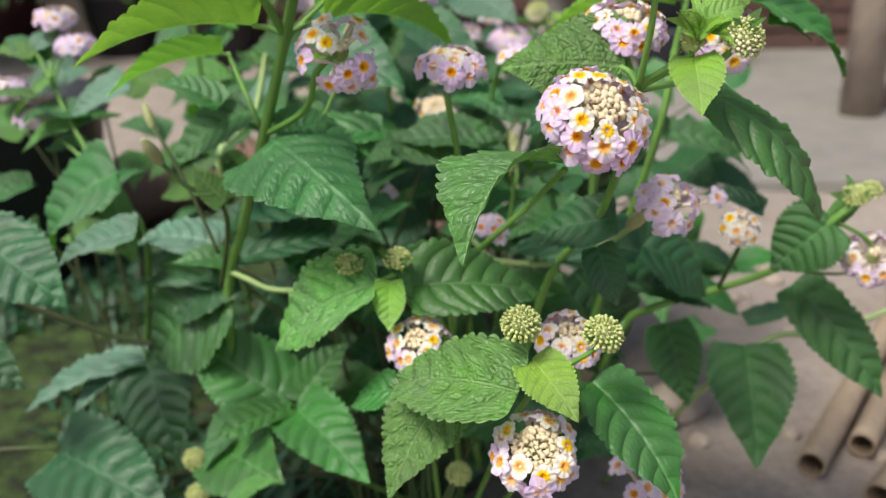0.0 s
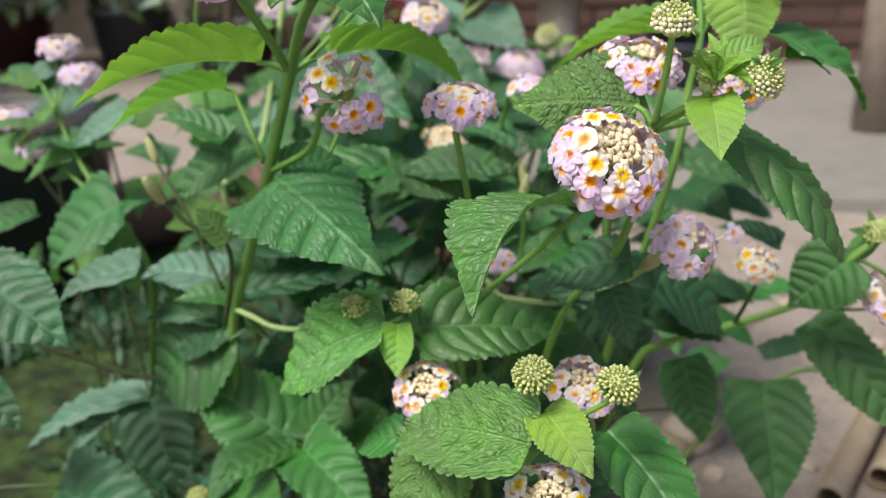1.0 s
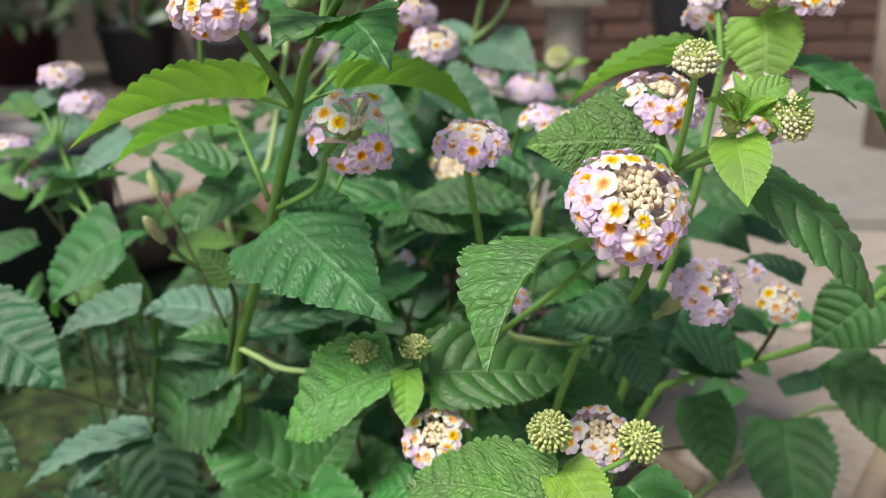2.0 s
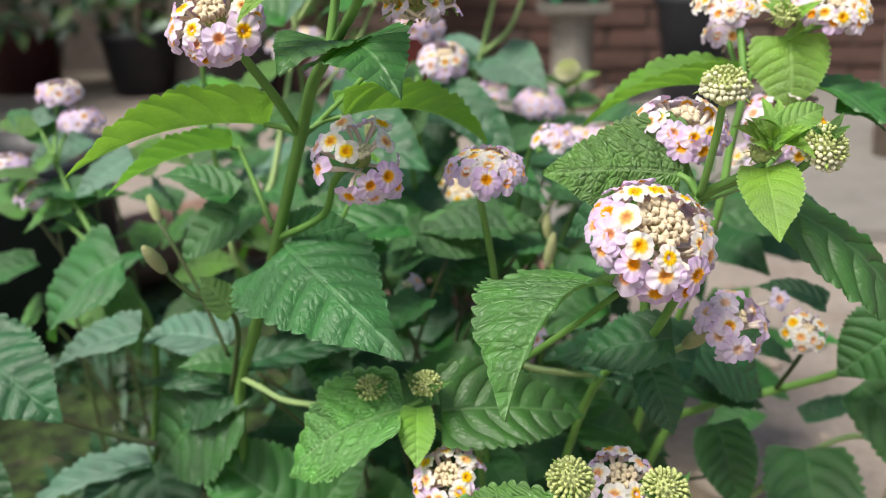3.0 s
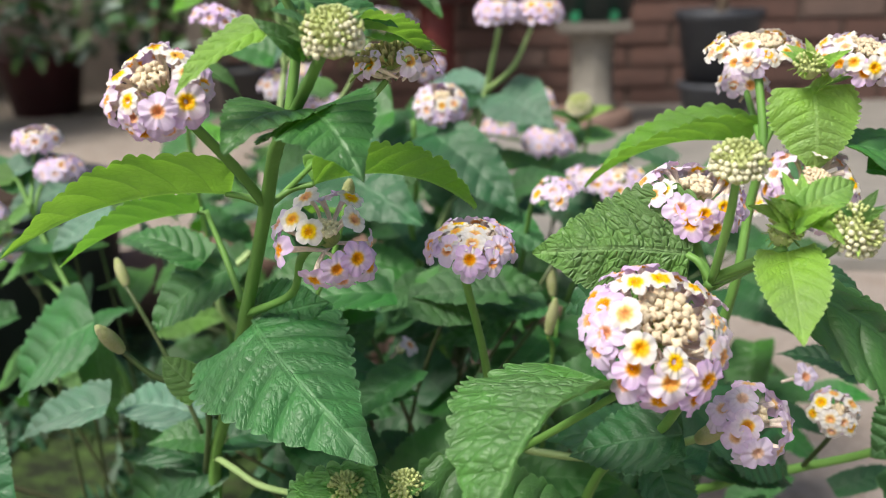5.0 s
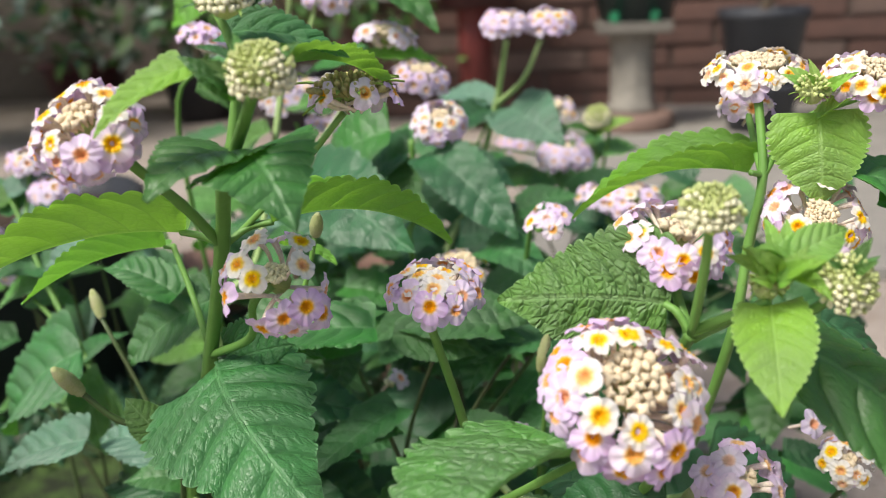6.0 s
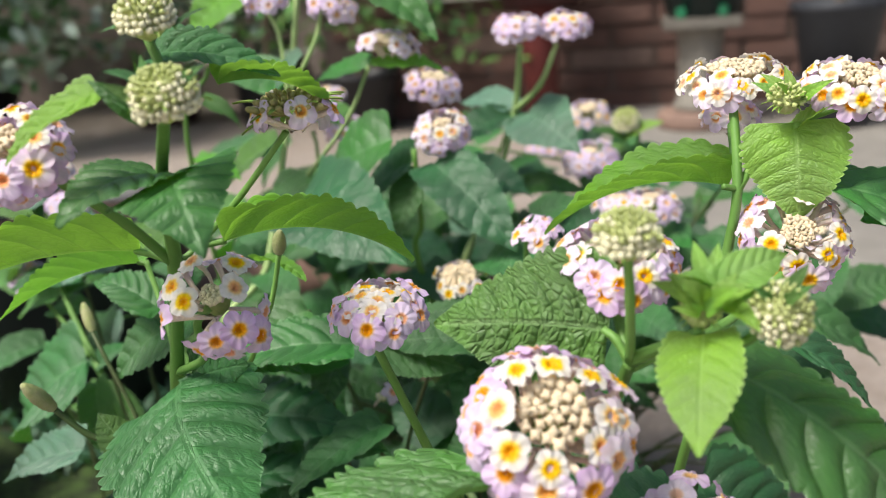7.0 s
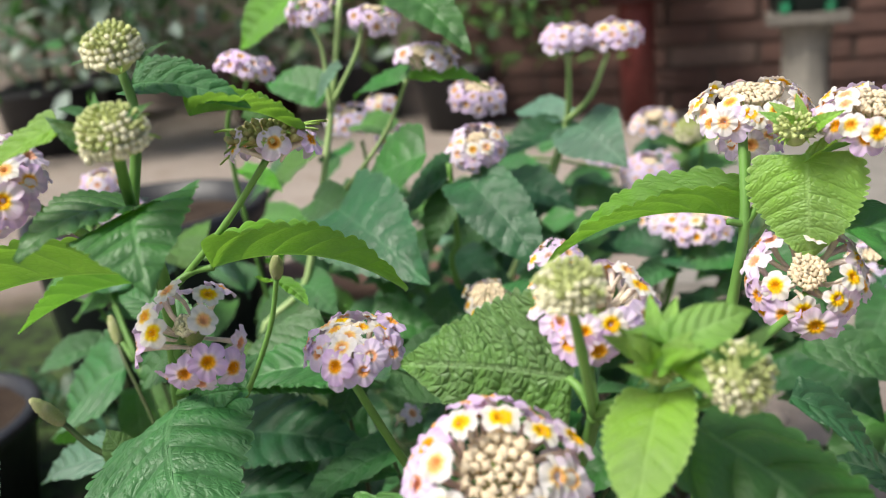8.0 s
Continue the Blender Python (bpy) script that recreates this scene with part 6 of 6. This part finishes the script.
leaf(rear, (0.0685, 0.7200, 0.2506), (0.0970, 0.7400, 0.2492), 0.55, (0, -0.5, 0.85), 0.1, 10, "pale", rough=True)
leaf(rear, (0.0685, 0.7200, 0.2469), (0.0365, 0.7400, 0.2542), 0.55, (0, -0.5, 0.85), 0.1, 10, "pale", rough=True)
leaf(rear, (0.0670, 0.7200, 0.2651), (0.0906, 0.7200, 0.2733), 0.5, (0, -0.5, 0.85), 0.1, 10, "young", rough=True)
leaf(rear, (0.0669, 0.7200, 0.2615), (0.0439, 0.7100, 0.2713), 0.5, (0, -0.5, 0.85), 0.1, 10, "smooth", rough=True)
leaf(rear, (-0.1160, 0.5400, 0.2344), (-0.0886, 0.5200, 0.2243), 0.6, (0, -0.6, 0.8), 0.1, 10, "mature", rough=True)
leaf(rear, (-0.1203, 0.5400, 0.2280), (-0.1375, 0.5200, 0.2098), 0.6, (0, -0.6, 0.8), 0.1, 10, "mature", rough=True)
leaf(rear, (-0.1315, 0.5300, 0.3260), (-0.1175, 0.5400, 0.3095), 0.5, (0, -0.4, 0.9), 0.1, 10, "pale", rough=True)
leaf(rear, (-0.1507, 0.5500, 0.2934), (-0.1217, 0.5400, 0.2833), 0.45, (0, -0.3, 0.9), 0.1, 10, "under", rough=True)
leaf(rear, (-0.0320, 0.5500, 0.2329), (-0.0102, 0.5300, 0.2145), 0.6, (0, -0.6, 0.75), 0.1, 10, "dark", rough=True)
leaf(rear, (-0.0325, 0.5500, 0.2268), (-0.0516, 0.5300, 0.2096), 0.6, (0, -0.6, 0.75), 0.1, 10, "mature", rough=True)
leaf(rear, (-0.0212, 0.6600, 0.2555), (-0.0564, 0.7000, 0.2649), 0.5, (0, -0.4, 0.9), 0.1, 10, "mature", rough=True)
leaf(rear, (-0.0841, 0.6000, 0.3014), (-0.1205, 0.6200, 0.3021), 0.5, (0, -0.4, 0.9), 0.1, 10, "pale", rough=True)
flower_head(rear, (-0.1154, 0.5130, 0.3492), (0.25, 0.2, 0.9), 0.0125, seed=38, rings=((60, 'pink', 1.0), (88, 'pink', 1.0)), buds=('cream', 30), faded=True)
flower_head(rear, (-0.1058, 0.5650, 0.3710), (-0.1, -0.1, 0.95), 0.0125, seed=39, rings=((70, 'pink', 0.7), (105, 'pink', 0.8)), buds=('cream', 30), faded=True)
flower_head(rear, (-0.0741, 0.5700, 0.3651), (0.2, 0, 0.95), 0.0125, seed=40, rings=((80, 'pink', 0.6), (115, 'pink', 0.6)), buds=('cream', 30), faded=True)
flower_head(rear, (-0.0406, 0.5500, 0.3446), (0.2, -0.1, 0.95), 0.0135, seed=41, rings=((60, 'blush', 0.5), (85, 'pink', 0.6)), buds=('cream', 50), faded=True)
flower_head(rear, (-0.0322, 0.6000, 0.3188), (0.2, -0.2, 0.95), 0.015, seed=42, rings=((60, 'blush', 0.7), (92, 'pink', 0.9)), buds=('cream', 30), faded=True)
flower_head(rear, (-0.0146, 0.5360, 0.3053), (0.05, -0.5, 0.85), 0.013, seed=43, rings=((42, 'cream', 0.9), (68, 'blush', 1.0), (94, 'pink', 1.0)), buds=('cream', 30), faded=True)
flower_head(rear, (0.0127, 0.6200, 0.3445), (0, -0.1, 0.98), 0.013, seed=44, rings=((50, 'blush', 0.9), (74, 'pink', 1.0), (98, 'pink', 1.0)), buds=('cream', 26), faded=True)
flower_head(rear, (0.0368, 0.6300, 0.3438), (0.05, -0.15, 0.98), 0.013, seed=45, rings=((46, 'cream', 0.9), (74, 'pink', 1.0), (98, 'pink', 1.0)), buds=('cream', 30), faded=True)
flower_head(rear, (-0.1163, 0.6200, 0.3063), (0, -0.3, 0.95), 0.0135, seed=46, rings=((60, 'blush', 0.8), (88, 'blush', 0.8)), buds=('cream', 30), faded=True)
flower_head(rear, (-0.1127, 0.6600, 0.3086), (0, -0.3, 0.95), 0.01, seed=47, rings=((60, 'cream', 0.8), (88, 'blush', 0.8)), buds=('cream', 30), faded=True)
flower_head(rear, (-0.0969, 0.6400, 0.2898), (0, -0.3, 0.95), 0.0125, seed=48, rings=((60, 'pink', 0.8), (88, 'pink', 0.8)), buds=('cream', 10), faded=True)
flower_head(rear, (0.0388, 0.4500, 0.2794), (0, -0.4, 0.9), 0.0085, seed=49, rings=((36, 'blush', 0.8), (72, 'blush', 0.8)), buds=('cream', 20), faded=True)
flower_head(rear, (0.0809, 0.5970, 0.2499), (0, -0.1, 0.98), 0.0155, seed=50, rings=((50, 'cream', 0.9), (75, 'blush', 0.9), (95, 'blush', 0.8)), buds=('cream', 24), faded=True)
flower_head(rear, (0.0639, 0.6000, 0.2508), (0, -0.1, 0.98), 0.012, seed=51, rings=((50, 'blush', 0.9), (80, 'blush', 0.9)), buds=('cream', 24), faded=True)
flower_head(rear, (0.0446, 0.7000, 0.2545), (0, -0.3, 0.95), 0.017, seed=52, rings=((40, 'pink', 1.0), (65, 'pink', 1.0), (90, 'pink', 1.0)), buds=('cream', 16), faded=True)
flower_head(rear, (0.0372, 0.8000, 0.2680), (0, -0.3, 0.95), 0.015, seed=53, rings=((60, 'cream', 0.8), (88, 'blush', 0.8)), buds=('cream', 30), faded=True)
flower_head(rear, (0.0109, 0.7500, 0.2557), (0, -0.3, 0.95), 0.012, seed=54, rings=((60, 'blush', 0.8), (88, 'pink', 0.8)), buds=('cream', 10), faded=True)
bud_head(rear, (0.0671, 0.7200, 0.2751), (0, -0.3, 0.95), 0.011, seed=55, bracts=6)
flower_head(rear, (0.1557, 0.5500, 0.2466), (0, -0.3, 0.95), 0.012, seed=58, rings=((60, 'cream', 0.8), (88, 'cream', 0.8)), buds=('cream', 30), faded=True)

# left shrub
stem(west, (-0.2200, 0.5600, 0.0000), (-0.1654, 0.4700, 0.1684), (-0.1887, 0.4900, 0.1989), (-0.2149, 0.5100, 0.2323), (-0.2389, 0.5300, 0.2734), r=0.002, end=0.0013)
stem(west, (-0.1924, 0.4900, 0.2072), (-0.2228, 0.5100, 0.2239), (-0.2509, 0.5300, 0.2315), r=0.0012, end=0.001)
stem(west, (-0.2273, 0.5200, 0.2552), (-0.2265, 0.5300, 0.2667), (-0.2177, 0.5300, 0.2732), r=0.001)
stem(west, (-0.2284, 0.5200, 0.2585), (-0.2316, 0.5350, 0.2760), (-0.2285, 0.5350, 0.2890), r=0.001)
flower_head(west, (-0.2277, 0.5350, 0.2922), (0, -0.15, 0.98), 0.0112, seed=59, rings=((50, 'cream', 1.0), (76, 'blush', 1.0), (98, 'blush', 0.9)), buds=('cream', 24), flat=0.45, faded=True)
flower_head(west, (-0.2158, 0.5300, 0.2771), (0, -0.15, 0.98), 0.0112, seed=60, rings=((50, 'blush', 1.0), (76, 'pink', 1.0), (98, 'pink', 0.9)), buds=('cream', 24), flat=0.45, faded=True)
flower_head(west, (-0.2598, 0.5300, 0.2520), (0, -0.15, 0.98), 0.011, seed=61, rings=((50, 'blush', 1.0), (76, 'pink', 1.0), (98, 'pink', 0.9)), buds=('cream', 24), flat=0.45, faded=True)
flower_head(west, (-0.2461, 0.5300, 0.2356), (0, -0.15, 0.98), 0.0118, seed=62, rings=((50, 'blush', 1.0), (76, 'pink', 1.0), (98, 'pink', 0.9)), buds=('cream', 24), flat=0.45, faded=True)
leaf(west, (-0.2391, 0.5300, 0.2718), (-0.2734, 0.5400, 0.2689), 0.5, (-0.1, -0.45, 0.88), 0.1, 10, "pale", rough=True)
leaf(west, (-0.2284, 0.5200, 0.2585), (-0.2587, 0.5300, 0.2264), 0.5, (-0.1, -0.45, 0.88), 0.1, 10, "pale", rough=True)
leaf(west, (-0.2149, 0.5100, 0.2323), (-0.1937, 0.5300, 0.2347), 0.5, (-0.1, -0.45, 0.88), 0.1, 10, "smooth", rough=True)
leaf(west, (-0.2165, 0.5100, 0.2323), (-0.2525, 0.5200, 0.2148), 0.5, (-0.1, -0.45, 0.88), 0.1, 10, "pale", rough=True)
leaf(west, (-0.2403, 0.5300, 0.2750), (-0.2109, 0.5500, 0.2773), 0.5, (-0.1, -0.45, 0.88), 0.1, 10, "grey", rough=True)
leaf(west, (-0.1917, 0.4900, 0.2006), (-0.1749, 0.5100, 0.2068), 0.5, (-0.1, -0.45, 0.88), 0.1, 10, "mature", rough=True)
leaf(west, (-0.2349, 0.5300, 0.2668), (-0.2664, 0.5500, 0.2777), 0.5, (-0.1, -0.45, 0.88), 0.1, 10, "mature", rough=True)
leaf(west, (-0.1850, 0.4800, 0.1985), (-0.1693, 0.4600, 0.1655), 0.5, (-0.1, -0.45, 0.88), 0.1, 10, "pale", rough=True)


# ---- inner foliage of the shrubs ----
def inner_leaves(plant, count, lo, hi, seed, kinds, root, size=(0.03, 0.055), keep=None):
    """Leaves deep in the shrub, each on its own thin shoot from the root's crown."""
    rng = random.Random(seed)
    made = 0
    while made < count:
        c = Vector([rng.uniform(lo[i], hi[i]) for i in range(3)])
        if keep and not keep(c):
            continue
        made += 1
        a = rng.uniform(0, 6.28)
        d = Vector((math.cos(a), 0.5 * math.sin(a) - 0.2, rng.uniform(-0.7, 0.15))).normalized()
        ln = rng.uniform(*size)
        leaf(plant, c, c + d * ln, rng.uniform(0.5, 0.7), (rng.uniform(-0.3, 0.3), rng.uniform(-0.7, -0.2), 0.8), rng.uniform(0.05, 0.15), rng.uniform(4, 14), rng.choice(kinds), rough=True)
        if made % 4 == 0:
            foot = Vector(root) + Vector((rng.uniform(-0.03, 0.03), rng.uniform(-0.03, 0.03), 0))
            stem(plant, foot, (foot + c) / 2 + Vector((rng.uniform(-0.02, 0.02), 0, 0.03)), c, r=0.0012, end=0.0008, kind="dark")


inner_leaves(front, 90, (-0.10, 0.40, 0.06), (0.075, 0.52, 0.215), 5, ("mature", "smooth", "mature", "dark"), (-0.02, 0.45, 0.0))
inner_leaves(front, 26, (-0.06, 0.42, 0.20), (0.05, 0.52, 0.255), 6, ("smooth", "mature", "mature"), (-0.02, 0.45, 0.0), (0.025, 0.045))
inner_leaves(rear, 60, (-0.22, 0.60, 0.10), (-0.02, 0.78, 0.27), 9, ("mature", "smooth", "mature", "dark"), (-0.06, 0.68, 0.0))
inner_leaves(rear, 130, (-0.14, 0.55, 0.08), (0.20, 0.74, 0.255), 7, ("mature", "smooth", "mature", "dark"), (0.0, 0.66, 0.0))
inner_leaves(rear, 60, (-0.06, 0.64, 0.16), (0.14, 0.84, 0.25), 17, ("mature", "smooth", "dark", "smooth"), (0.04, 0.70, 0.0), (0.03, 0.045))
inner_leaves(rear, 30, (-0.22, 0.62, 0.17), (-0.06, 0.82, 0.255), 18, ("mature", "smooth", "pale", "grey"), (-0.08, 0.68, 0.0), (0.03, 0.05))
inner_leaves(west, 22, (-0.29, 0.50, 0.15), (-0.17, 0.62, 0.262), 23, ("pale", "grey", "mature", "pale"), (-0.22, 0.56, 0.0), (0.028, 0.045))
